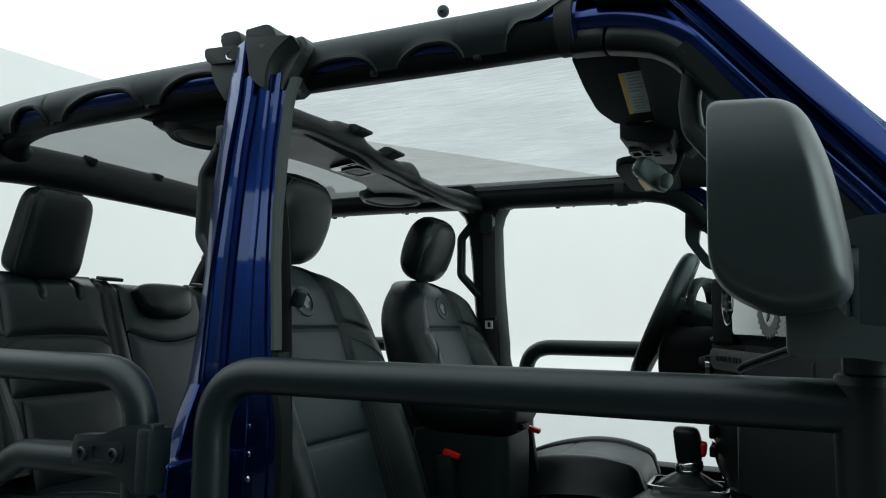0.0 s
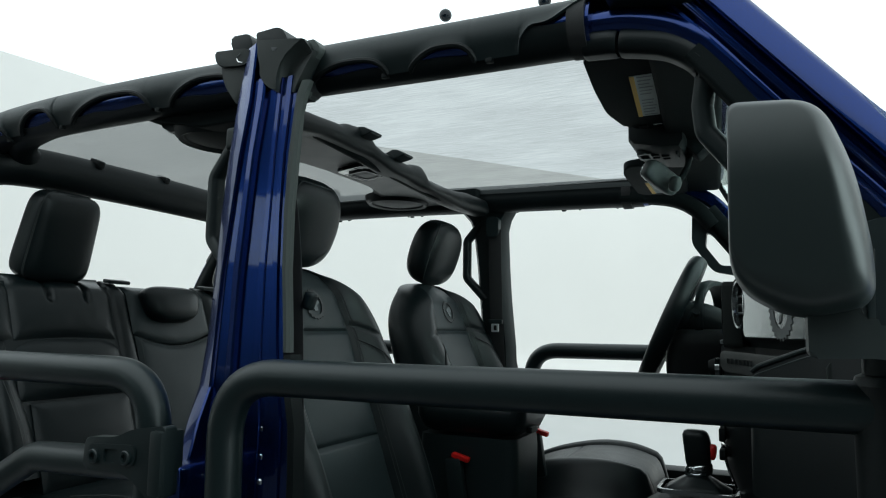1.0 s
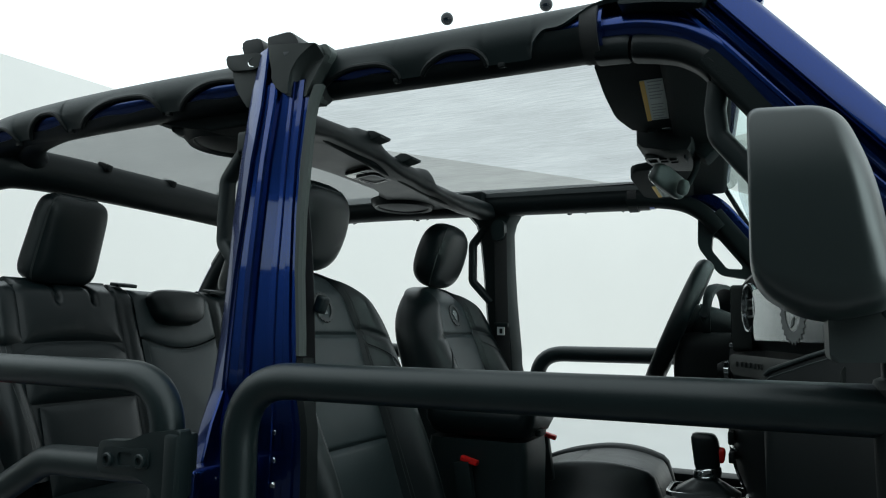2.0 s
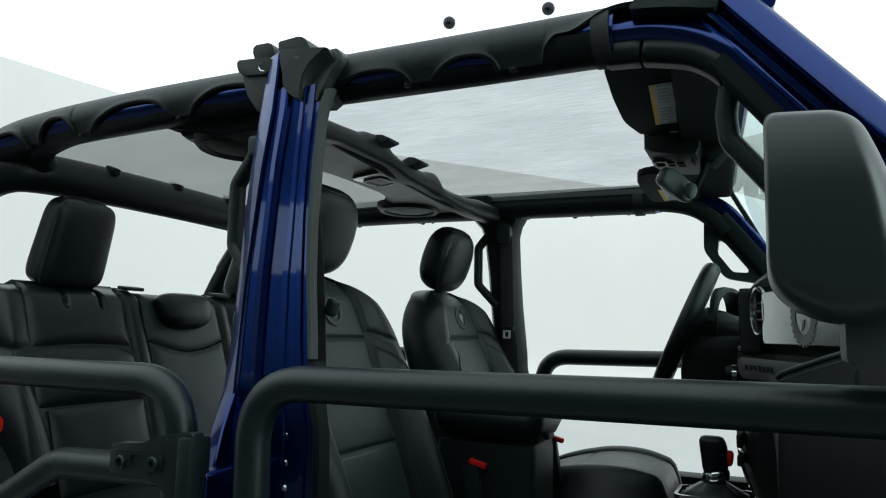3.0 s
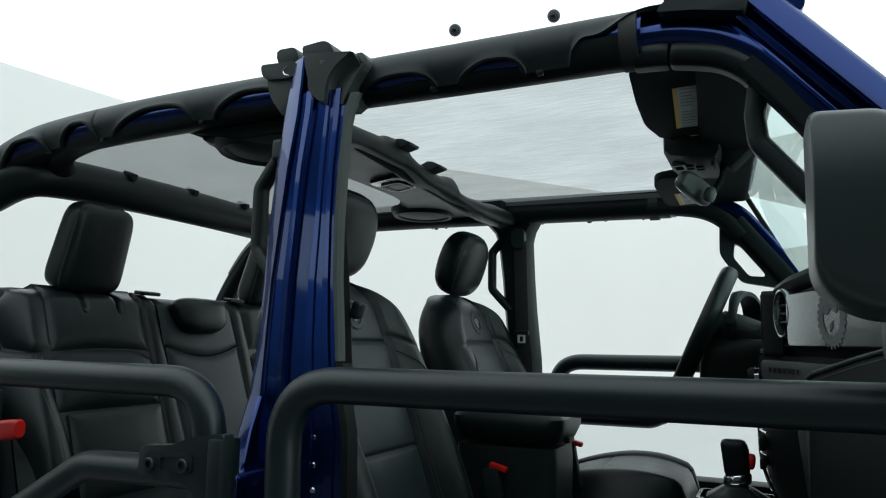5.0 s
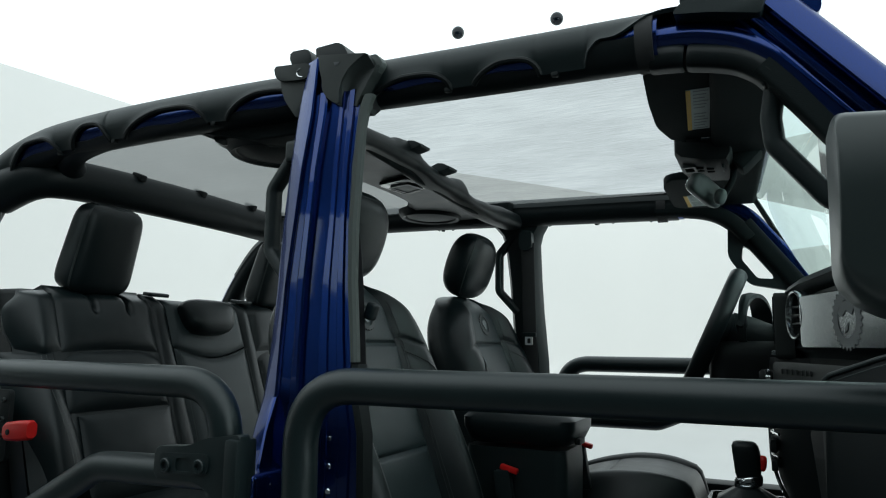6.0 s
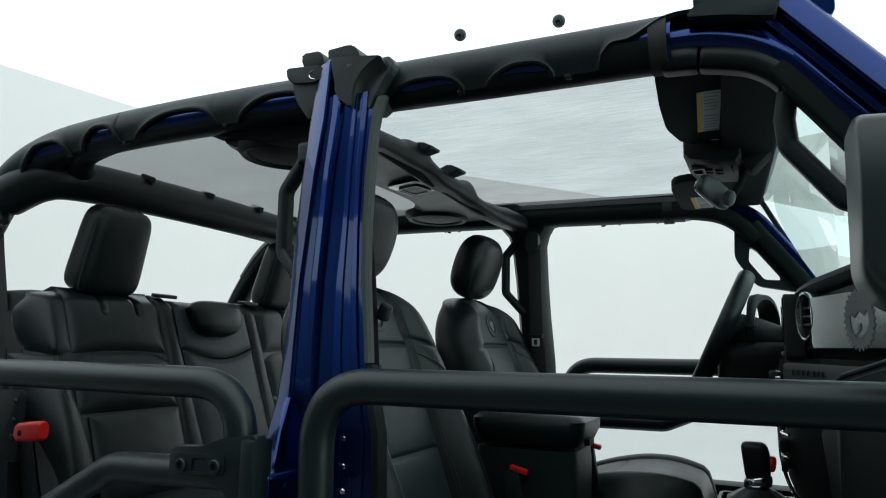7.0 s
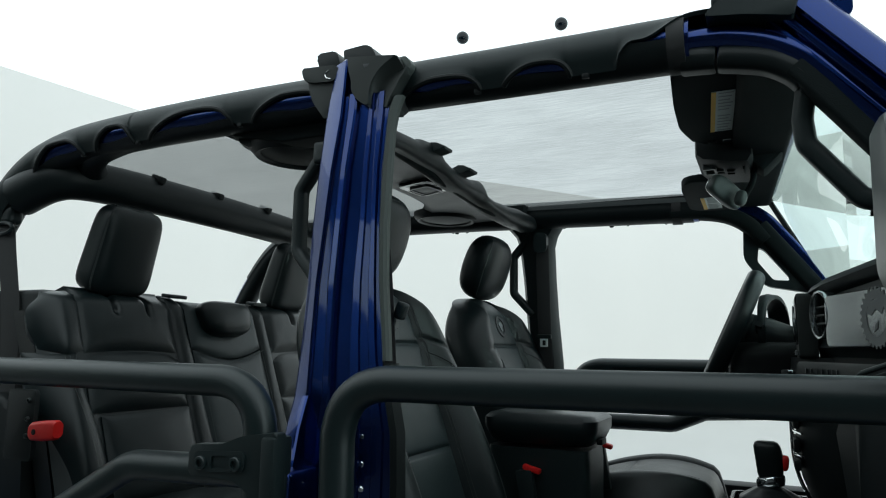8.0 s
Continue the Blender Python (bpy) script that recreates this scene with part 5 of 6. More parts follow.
b = belt("seat_belt", [(-1.345, -0.62, 1.575), (-1.315, -0.625, 1.47), (-1.265, -0.63, 1.30), (-1.235, -0.64, 1.15), (-1.20, -0.66, 0.90)], 0.058, "black rear seat belt hanging from its guide", (0.3, -1, 0))
bm = bmesh.new()
box(bm, (-1.355, -0.61, 1.585), (0.085, 0.045, 0.055), 0.016, None, 3)
part("belt_guide", bm, PLASTIC, b, "black plastic belt guide")
bm = bmesh.new()
sweep(bm, [V((-1.340 + 0.042 * math.cos(a), -0.63, 1.545 + 0.016 * math.sin(a))) for a in [2 * math.pi * k / 24 for k in range(25)]], circle(0.006, 8), (0, 1, 0))
part("belt_loop", bm, PLASTIC, b)

b = belt("seat_belt", [(-0.085, 0.590, 1.60), (-0.083, 0.592, 1.45), (-0.078, 0.596, 1.25), (-0.070, 0.61, 1.0), (-0.06, 0.62, 0.7)], 0.05, "black front seat belt with steel tongue on the pillar", (0, -1, 0))
bm = bmesh.new()
loft(bm, [[V((-0.09 + a, y, 1.61 + q)) for a, q in rrect(0.05, 0.075, 0.02, 5)] for y in (0.575, 0.602)])
part("belt_guide", bm, PLASTIC, b, "black adjustable belt guide")
bm = bmesh.new()
o, i2 = round_outline([(-0.092, 1.225), (-0.092, 1.256), (-0.064, 1.256), (-0.064, 1.225)], 0.004, 3), round_outline([(-0.085, 1.231), (-0.085, 1.249), (-0.071, 1.249), (-0.071, 1.231)], 0.003, 3)
frame_plate(bm, o, i2, "y", 0.578, 0.584)
part("tongue", bm, TONGUE, b, "bright steel belt tongue")
bm = bmesh.new()
box(bm, (-0.078, 0.582, 1.262), (0.055, 0.010, 0.016), 0.004)
part("tongue_grip", bm, PLASTIC, b)

b = belt("seat_belt", [(-0.075, -0.618, 1.50), (-0.052, -0.622, 1.34), (-0.02, -0.64, 1.0), (-0.015, -0.66, 0.7)], 0.05, "black front seat belt hanging on the near pillar", (0, -1, 0))
bm = bmesh.new()
box(bm, (-0.006, -0.622, 1.290), (0.022, 0.026, 0.036), 0.008, rot(0, 20, 0), 3)
part("tongue_grip", bm, PLASTIC, b, "black belt tongue grip")

for y, x, z, lab in ((-0.118, 0.105, 0.905, "black belt buckle stalk with a red button"), (0.135, 0.234, 0.945, "black belt buckle stalk with a red button")):
    t = thing("belt_buckle", lab, "belt buckle", "belt buckles", (x, y, z))
    bm = bmesh.new()
    box(bm, (-0.012, 0, -0.055), (0.045, 0.024, 0.12), 0.006, rot(0, -8, 0))
    box(bm, (-0.03, 0, -0.19), (0.02, 0.012, 0.18), 0.003, rot(0, -8, 0))
    part("buckle_body", bm, PLASTIC, t)
    bm = bmesh.new()
    box(bm, (0.0, 0, 0.008), (0.048, 0.020, 0.014), 0.005, rot(0, 14, 0))
    part("release_button", bm, RED, t, "red release button")


# ---------------- grab handles ----------------
def handle(name, pts, label, r=0.017, s=1):
    t = thing(name, label, "grab handle", "grab handles")
    bm = bmesh.new()
    sweep(bm, fillet(pts, 0.03, 6), rrect(r * 1.7, r * 2.1, r * 0.7, 4), (0, s, 0))
    part("grip", bm, PLASTIC, t)
    for p in (pts[0], pts[-1]):
        bm = bmesh.new()
        box(bm, V(p) + V((0.012, 0.012 * s, 0)), (0.05, 0.035, 0.05), 0.010, None, 3)
        part("mounting", bm, PLASTIC, t)


for s, dx in ((-1, -0.065), (1, 0.0)):
    handle("grab_handle", [(-0.145 + dx, s * 0.625, 1.640), (-0.208 + dx, s * 0.62, 1.565), (-0.208 + dx, s * 0.62, 1.425), (-0.135 + dx, s * 0.63, 1.345)], "black plastic grab handle on the door pillar", 0.017, s)
t = thing("grab_handle", "black plastic grab handle beside the windscreen", "grab handle", "grab handles")
bm = bmesh.new()
frame_plate(bm, round_outline([(0.606, 1.645), (0.602, 1.520), (0.664, 1.428), (0.820, 1.398), (0.806, 1.450), (0.690, 1.590)], 0.020, 5),
            round_outline([(0.648, 1.556), (0.643, 1.510), (0.688, 1.447), (0.733, 1.444), (0.732, 1.457), (0.666, 1.544)], 0.010, 5), "y", 0.585, 0.622)
bmesh.ops.bevel(bm, geom=[e for e in bm.edges if e.calc_face_angle(0) > 1.2], offset=0.008, segments=3, profile=0.6, affect="EDGES", clamp_overlap=True)
part("grip", bm, PLASTIC, t, smooth=50)
handle("grab_handle", [(0.752, -0.585, 1.672), (0.742, -0.575, 1.610), (0.746, -0.572, 1.566), (0.824, -0.572, 1.464), (0.862, -0.575, 1.462), (0.905, -0.59, 1.480)], "black plastic grab handle beside the windscreen", 0.020, -1)


# ---------------- overhead ----------------
def sound_bar():
    t = thing("sound_bar", "black overhead sound bar with dome lamp and two loudspeakers", "sound bar")
    # housing: underside between the bar and the loudspeakers, its shade put in the dark colour
    bm = bmesh.new()
    rings = []
    for k in range(33):
        y = lerp(-0.56, 0.56, k / 32)
        xr = -0.395 - 0.15 * (bumps(y, -0.48, 0.19) + bumps(y, 0.48, 0.15))
        zb = 1.708 - 0.012 * y
        rings.append([V((x, y, z)) for x, z in ((-0.118, zb - 0.020), (-0.15, zb - 0.010), (-0.17, zb - 0.001), (xr + 0.03, zb - 0.004), (xr, zb + 0.010), (xr - 0.005, zb + 0.02), (xr + 0.04, zb + 0.03), (-0.17, zb + 0.012))])
    loft(bm, rings)
    part("housing", bm, PAD_SHADE, t, "black grained sound bar housing, darkened for shade", smooth=50)
    # stepped front moulding, darkened for shade like the housing
    bm = bmesh.new()
    rings = []
    for k in range(81):
        y = lerp(-0.57, 0.57, k / 80)
        zt = table(y, [(-0.56, 1.722), (-0.5, 1.724), (-0.40, 1.729), (-0.36, 1.742), (-0.30, 1.747), (-0.27, 1.741), (-0.245, 1.718), (-0.2, 1.708), (-0.05, 1.704), (-0.02, 1.714), (0.02, 1.718), (0.045, 1.705), (0.062, 1.682), (0.12, 1.680), (0.24, 1.690), (0.41, 1.705), (0.56, 1.708)])
        zl = table(y, [(-0.56, 1.675), (-0.455, 1.684), (-0.275, 1.682), (-0.096, 1.664), (0.117, 1.655), (0.376, 1.645), (0.56, 1.650)])
        xo = -0.128 - 0.010 * ease(y, 0.05, 0.2)
        rings.append([V((xo + a, y, (zt + zl) / 2 + q)) for a, q in rrect(0.078, zt - zl, min(0.022, (zt - zl) * 0.42), 4)])
    loft(bm, rings)
    part("front_moulding", bm, PAD_SHADE, t, smooth=60)
    for s in (-1, 1):
        bm = bmesh.new()
        plate(bm, [(-0.56, 1.744), (-0.13, 1.748), (-0.13, 1.700), (-0.36, 1.700), (-0.46, 1.722)], "y", s * 0.515, s * 0.592, 0.006, 3)
        part("end_cover", bm, GRAINED, t)
        zc = 1.704 - 0.012 * s * 0.45
        bm = bmesh.new()
        c = V((-0.42, s * 0.45, zc))
        loft(bm, [[c + V((a, q, z)) for a, q in circle(r, 36, r * 1.12)] for r, z in ((0.118, 0.02), (0.116, 0.004), (0.104, -0.010), (0.094, -0.006), (0.092, 0.0))], cap=False)
        sp = part("speaker_ring", bm, PAD_SHADE, t, "black loudspeaker ring")
        bm = bmesh.new()
        loft(bm, [[c + V((a, q, z)) for a, q in circle(r, 36, r * 1.12)] for r, z in ((0.093, 0.0), (0.06, -0.008), (0.02, -0.011))])
        part("speaker_grille", bm, DARK, sp, "dark mesh loudspeaker grille")
        if s > 0:
            bm = bmesh.new()
            pillow(bm, c + V((0.02, s * 0.135, -0.002)), (0.018, 0.018, 0.014), None, 2.4, 16, 10)
            part("knob", bm, PLASTIC, t)
    # dome lamp
    bm = bmesh.new()
    o = round_outline([(-0.330, -0.085), (-0.205, -0.125), (-0.185, 0.005), (-0.315, 0.060)], 0.016, 5)
    plate(bm, o, "z", 1.696, 1.712, 0.004)
    lamp = part("lamp_bezel", bm, GLOSS, t, "black dome lamp bezel")
    bm = bmesh.new()
    i2 = round_outline([(-0.296, -0.058), (-0.230, -0.080), (-0.218, -0.012), (-0.284, 0.020)], 0.014, 5)
    o2 = round_outline([(-0.303, -0.064), (-0.224, -0.089), (-0.210, -0.008), (-0.290, 0.027)], 0.014, 5)
    frame_plate(bm, o2, i2, "z", 1.690, 1.697)
    part("lamp_rim", bm, STEEL, lamp, "thin steel lamp rim")
    bm = bmesh.new()
    plate(bm, i2, "z", 1.692, 1.698, 0.001)
    part("lamp_lens", bm, PLASTIC, lamp, "dark lamp lens")


sound_bar()


def sun_visor(outline, z0, slope, label, mark, skew=0.0):
    t = thing("sun_visor", label, "sun visor", "sun visors")
    bm = bmesh.new()
    plate(bm, round_outline(outline, 0.03, 6), "z", -0.011, 0.011, 0.008, 3)
    for v in bm.verts:
        v.co.z += z0 + slope * v.co.y
    p = part("panel", bm, GRAINED, t)
    x0, x1, y0, y1 = mark

    def settle(bm):
        """Lay a flat piece of the label on the visor, slightly turned."""
        for v in bm.verts:
            v.co.x -= skew * (v.co.y - y0)
            v.co.z += z0 + slope * v.co.y
    bm = bmesh.new()
    plate(bm, [(x0, y0), (x1, y0), (x1, y1), (x0, y1)], "z", -0.0125, -0.0112, 0)
    settle(bm)
    lb = part("warning_label", bm, PAPER, p, "white paper warning label with yellow edge", smooth=0)
    bm = bmesh.new()
    plate(bm, [(x0, y0), (x0 + 0.2 * (x1 - x0), y0), (x0 + 0.2 * (x1 - x0), y1), (x0, y1)], "z", -0.0136, -0.0124, 0)
    settle(bm)
    part("label_edge", bm, YELLOW, lb, "yellow label edge", smooth=0)
    bm = bmesh.new()
    n = 13
    for k in range(n):
        if k == 6:
            continue
        ya = lerp(y0, y1, (k + 0.35) / n)
        yb = lerp(y0, y1, (k + 0.55) / n)
        xa, xb = lerp(x0, x1, 0.3), lerp(x0, x1, 0.92 - 0.2 * ((k * 7) % 3) / 3)
        plate(bm, [(xa, ya), (xb, ya), (xb, yb), (xa, yb)], "z", -0.0134, -0.0124, 0)
    settle(bm)
    part("label_lines", bm, SMALL_PRINT, lb, "grey lines of small print", smooth=0, kind="stuff")
    return t


v1 = sun_visor([(0.520, -0.500), (0.505, -0.330), (0.500, -0.185), (0.525, -0.070), (0.655, -0.030), (0.680, -0.14), (0.680, -0.500)], 1.741, -0.06, "black flat sun visor folded up with a warning label", (0.587, 0.635, -0.378, -0.148), 0.088)
for k in range(3):
    bm = bmesh.new()
    box(bm, (0.565 + 0.035 * k, -0.075, 1.735), (0.022, 0.022, 0.006), 0.002)
    part("clip", bm, CHROME if k == 1 else DARK, v1)
sun_visor([(0.478, 0.17), (0.452, 0.24), (0.452, 0.52), (0.60, 0.54), (0.625, 0.20)], 1.715, -0.05, "black flat sun visor on the driver side with label", (0.495, 0.550, 0.36, 0.50))

t = thing("overhead_console", "black overhead console between the sun visors", "overhead console")
bm = bmesh.new()
rings = []
for y, k in ((-0.045, 0.94), (-0.03, 1.0), (0.15, 1.0), (0.17, 0.94)):
    rings.append([V((0.59 + (x - 0.59) * k, y, 1.73 + (z - 1.73) * k - 0.03 * y)) for x, z in ((0.520, 1.765), (0.520, 1.712), (0.535, 1.698), (0.60, 1.685), (0.645, 1.682), (0.655, 1.70), (0.655, 1.765))])
loft(bm, rings)
part("body", bm, DARK, t)
for y, x, w, h in ((0.036, 0.600, 0.020, 0.014), (0.036, 0.575, 0.020, 0.014), (0.066, 0.600, 0.020, 0.014), (0.066, 0.575, 0.020, 0.014), (0.02, 0.632, 0.006, 0.05)):
    bm = bmesh.new()
    box(bm, (x, y, 1.692 - 0.16 * (x - 0.56)), (w, h, 0.012), 0.004)
    part("switch", bm, DARK, t)
bm = bmesh.new()
frame_plate(bm, round_outline([(0.532, 0.012), (0.566, 0.012), (0.566, 0.075), (0.532, 0.075)], 0.006, 3), round_outline([(0.538, 0.022), (0.560, 0.022), (0.560, 0.065), (0.538, 0.065)], 0.004, 3), "z", 1.686, 1.700)
part("lamp_frame", bm, BELTGREY, t, "grey reading lamp frame")

t = thing("interior_mirror", "interior rear-view mirror with grey shell on a stalk", "rear-view mirror")
bm = bmesh.new()
pillow(bm, (0.584, 0.066, 1.634), (0.017, 0.064, 0.029), rot(-22, 16, -36), 3.6, 30, 16)
part("shell", bm, PALE, t, "smooth grey mirror shell", smooth=80)
bm = bmesh.new()
pillow(bm, (0.620, 0.052, 1.612), (0.014, 0.017, 0.021), rot(0, 20, -20), 2.6, 24, 14)
part("ball_joint", bm, PALE, t, "smooth grey mirror joint cover", smooth=80)
bm = bmesh.new()
tube(bm, smooth_line([(0.626, 0.055, 1.612), (0.650, 0.058, 1.655), (0.655, 0.06, 1.69), (0.672, 0.06, 1.722)], 5), 0.008, 14)
part("stalk", bm, GRAINED, t)
bm = bmesh.new()
box(bm, (0.688, 0.06, 1.716), (0.05, 0.09, 0.08), 0.012, rot(0, 45, 0))
part("sensor_cover", bm, GRAINED, t)
bm = bmesh.new()
pillow(bm, (0.568, 0.078, 1.638), (0.003, 0.056, 0.022), rot(-22, 16, -36), 4, 28, 10)
part("mirror_glass", bm, MIRROR, t)


# ---------------- dashboard ----------------
def dashboard():
    t = thing("dashboard", "black moulded dashboard with silver trim panel and round vents", "dashboard")
    XF = [(-0.70, 0.945), (-0.42, 0.862), (-0.18, 0.782), (-0.06, 0.757), (0.08, 0.748), (0.30, 0.775), (0.62, 0.785)]
    ZT = [(-0.70, 1.395), (-0.42, 1.400), (-0.18, 1.384), (0.08, 1.362), (0.20, 1.335), (0.62, 1.330)]

    def lin(x, rows):
        for (xa, ya), (xb, yb) in zip(rows, rows[1:]):
            if x <= xb:
                return lerp(ya, yb, (x - xa) / (xb - xa))
        return rows[-1][1]
    bm, low = bmesh.new(), bmesh.new()
    rings, under = [], []
    for k in range(45):
        y = lerp(-0.68, 0.62, k / 44)
        xf, zt = lin(y, XF), lin(y, ZT)
        rings.append([V((x, y, z)) for x, z in ((1.08, 1.34), (xf + 0.12, zt + 0.006), (xf + 0.03, zt), (xf + 0.006, zt - 0.008), (xf - 0.004, zt - 0.022), (xf + 0.006, zt - 0.034),
                                                (xf + 0.022, zt - 0.042), (xf + 0.018, 1.238), (xf + 0.012, 1.228), (xf + 0.03, 1.215), (xf + 0.04, 1.10), (xf + 0.06, 0.92), (xf + 0.12, 0.74), (1.08, 0.74))])
        under.append([V((x, y, z)) for x, z in ((xf + 0.10, 1.207), (xf + 0.028, 1.207), (xf + 0.036, 1.10), (xf + 0.056, 0.92), (xf + 0.115, 0.735), (xf + 0.20, 0.735))])
    loft(bm, rings)
    loft(low, under)
    part("lower_body", low, DARK, t, "black lower dashboard moulding", smooth=50)
    part("body", bm, PLASTIC, t, "black grained dashboard moulding", smooth=50)
    # silver panel
    a, c = V((0.786, -0.215, 0)), V((0.946, -0.66, 0))
    along = (c - a).normalized()
    out = V((-abs(along.y), -abs(along.x), 0)).normalized()
    bm = bmesh.new()
    L = (c - a).length
    rings = []
    for d in (-0.004, 0.006, 0.009):
        q = rrect(L - (0.004 if d > 0.008 else 0), 0.106 - (0.004 if d > 0.008 else 0), 0.012, 4)
        rings.append([a + along * (L / 2 + u) + out * d + V((0, 0, 1.281 + w)) for u, w in q])
    loft(bm, rings)
    pan = part("trim_panel", bm, SILVER, t, "brushed silver trim panel with a dark gear print")
    # gear print
    g = a + along * 0.205 + out * 0.0094 + V((0, 0, 1.280))
    bm = bmesh.new()
    gear_badge(bm, g, out, 0.056, 26, th=0.0008, inner=0.60)
    part("gear_print", bm, PRINT, pan, "dark toothed ring print")
    bm = bmesh.new()
    up = V((0, 0, 1))
    for o in ([(-0.03, 0.022), (-0.012, 0.034), (0.02, 0.030), (0.032, 0.010), (0.016, 0.004), (0.0, 0.016), (-0.02, 0.006)], [(-0.006, -0.006), (0.004, -0.012), (0.010, -0.026), (-0.002, -0.020)]):
        loft(bm, [[g + along * -u + up * w + out * d for u, w in o] for d in (0.0, 0.0008)])
    part("gear_print", bm, PRINT, pan)
    # round vent
    def vent(c, r, face):
        face = V(face).normalized()
        sd = face.cross(V((0, 0, 1))).normalized()
        upv = sd.cross(face)
        bm = bmesh.new()
        prof = [(r, -0.02), (r, 0.002), (r * 0.97, 0.006), (r * 0.90, 0.005), (r * 0.86, -0.002), (r * 0.84, -0.03)]
        loft(bm, [[V(c) + face * d + (sd * math.cos(q) + upv * math.sin(q)) * rr for q in [2 * math.pi * i / 40 for i in range(40)]] for rr, d in prof], cap=False)
        v = part("vent_ring", bm, SILVER, t, "silver ring of a round air vent")
        bm = bmesh.new()
        loft(bm, [[V(c) + face * d + (sd * math.cos(q) + upv * math.sin(q)) * rr for q in [2 * math.pi * i / 40 for i in range(40)]] for rr, d in ((r * 0.8, -0.026), (r * 0.78, -0.02))])
        part("vent_bowl", bm, DARK, v)
        for k in (-1, 0, 1):
            bm = bmesh.new()
            w = r * 0.78 * math.sqrt(1 - (k * 0.42) ** 2)
            sweep(bm, [V(c) + upv * (k * r * 0.34) - sd * w - face * 0.010, V(c) + upv * (k * r * 0.34) + sd * w - face * 0.010], rrect(0.004, 0.012, 0.001, 2), upv.cross(sd))
            part("vent_slat", bm, PLASTIC, v)
    vent((0.772, -0.178, 1.297), 0.052, (-1, -0.28, 0))
    vent((0.732, 0.165, 1.293), 0.045, (-1, 0.0, 0))
    # centre screen
    bm = bmesh.new()
    loft(bm, [[V((0.740 + d, 0.025 + u, 1.278 + w)) for u, w in rrect(0.20 - i, 0.150 - i, 0.012, 4)] for d, i in ((0.03, 0.0), (-0.006, 0.0), (-0.010, 0.004))])
    sc = part("screen_surround", bm, CAP, t)
    bm = bmesh.new()
    box(bm, (0.729, 0.025, 1.290), (0.003, 0.172, 0.110), 0.001)
    part("screen", bm, GLOSS, sc, "dark glossy display, switched off")
    bm = bmesh.new()
    for k in range(5):
        box(bm, (0.727, -0.04 + 0.033 * k, 1.216), (0.012, 0.024, 0.010), 0.003)
    part("button_row", bm, SILVER, sc)
    # centre stack
    bm = bmesh.new()
    rings = []
    for z, xa, w in ((1.205, 0.702, 0.135), (1.17, 0.698, 0.135), (1.13, 0.702, 0.132), (1.06, 0.704, 0.130), (0.98, 0.700, 0.125), (0.92, 0.712, 0.120), (0.86, 0.735, 0.115), (0.80, 0.74, 0.11)):
        rings.append([V((x + 0.014, y, z)) for x, y in ((xa + 0.24, -w), (xa + 0.100, -w), (xa + 0.050, -w + 0.06), (xa + 0.020, -w + 0.12), (xa, w - 0.06), (xa + 0.006, w), (xa + 0.24, w))])
    loft(bm, rings)
    st = part("control_panel", bm, DARK, t, "black control stack", smooth=50)
    for y in (0.00, 0.045, 0.09, 0.135):
        bm = bmesh.new()
        loft(bm, [[V((x + 0.022, y + a, 1.155 + q)) for a, q in circle(r, 20)] for r, x in ((0.019, 0.70), (0.019, 0.676), (0.016, 0.670))])
        part("knob", bm, DARK, st, "black rotary knob")
        bm = bmesh.new()
        loft(bm, [[V((x + 0.022, y + a, 1.155 + q)) for a, q in circle(r, 20)] for r, x in ((0.021, 0.694), (0.021, 0.684), (0.018, 0.683))], cap=False)
        part("knob_rim", bm, CHROME, st, "bright knob rim")
    for z, h, n in ((1.09, 0.022, 5), (1.05, 0.022, 5), (1.0, 0.03, 4), (0.955, 0.024, 3)):
        for k in range(n):
            bm = bmesh.new()
            w = 0.14 / n
            box(bm, (0.716, -0.005 + w * (k + 0.5), z), (0.014, w * 0.86, h), 0.004)
            part("button", bm, DARK, st)
    bm = bmesh.new()
    for z in (1.072, 1.028, 0.975):
        sweep(bm, [(0.728, -0.005, z), (0.712, 0.06, z), (0.712, 0.128, z)], circle(0.0030, 8), (0, 0, 1))
    part("trim_line", bm, CHROME, st, "thin chrome trim line")
    bm = bmesh.new()
    sweep(bm, smooth_line([(0.708, 0.118, 1.11), (0.708, 0.118, 1.03), (0.710, 0.116, 0.96), (0.724, 0.114, 0.90), (0.748, 0.112, 0.85)], 5), circle(0.0045, 8), (0, 1, 0))
    part("trim_line", bm, CHROME, st)
    # ledge and passenger grab bar
    bm = bmesh.new()
    rings = []
    for k in range(13):
        y = lerp(-0.085, -0.60, k / 12)
        xf = lin(y, XF)
        lead = 0.030 * (1 - ease(-y, 0.05, 0.22)) + 0.012
        rings.append([V((xf + 0.03 - (lead + 0.03) * q, y, z)) for q, z in ((0.0, 1.192), (0.6, 1.193), (0.92, 1.197), (1.0, 1.190), (1.0, 1.164), (0.9, 1.152), (0.0, 1.150))])
    loft(bm, rings)
    led = part("ledge", bm, CAP, t, "smooth dark grey ledge under the trim panel", smooth=50)
    bm = bmesh.new()
    for k in range(7):
        y = -0.125 - 0.020 * k
        xf = lin(y, XF) - 0.030 * (1 - ease(-y, 0.05, 0.22)) - 0.0125
        box(bm, (xf, y, 1.177), (0.003, 0.012, 0.011), 0.001)
    part("raised_marks", bm, BADGE_RING, led, "row of small raised marks")
    bm = bmesh.new()
    top = [V((0.795, -0.490, 1.10)), V((0.800, -0.496, 1.176)), V((0.808, -0.504, 1.184)), V((0.868, -0.556, 1.211)), V((0.93, -0.61, 1.235)), V((0.98, -0.65, 1.24))]
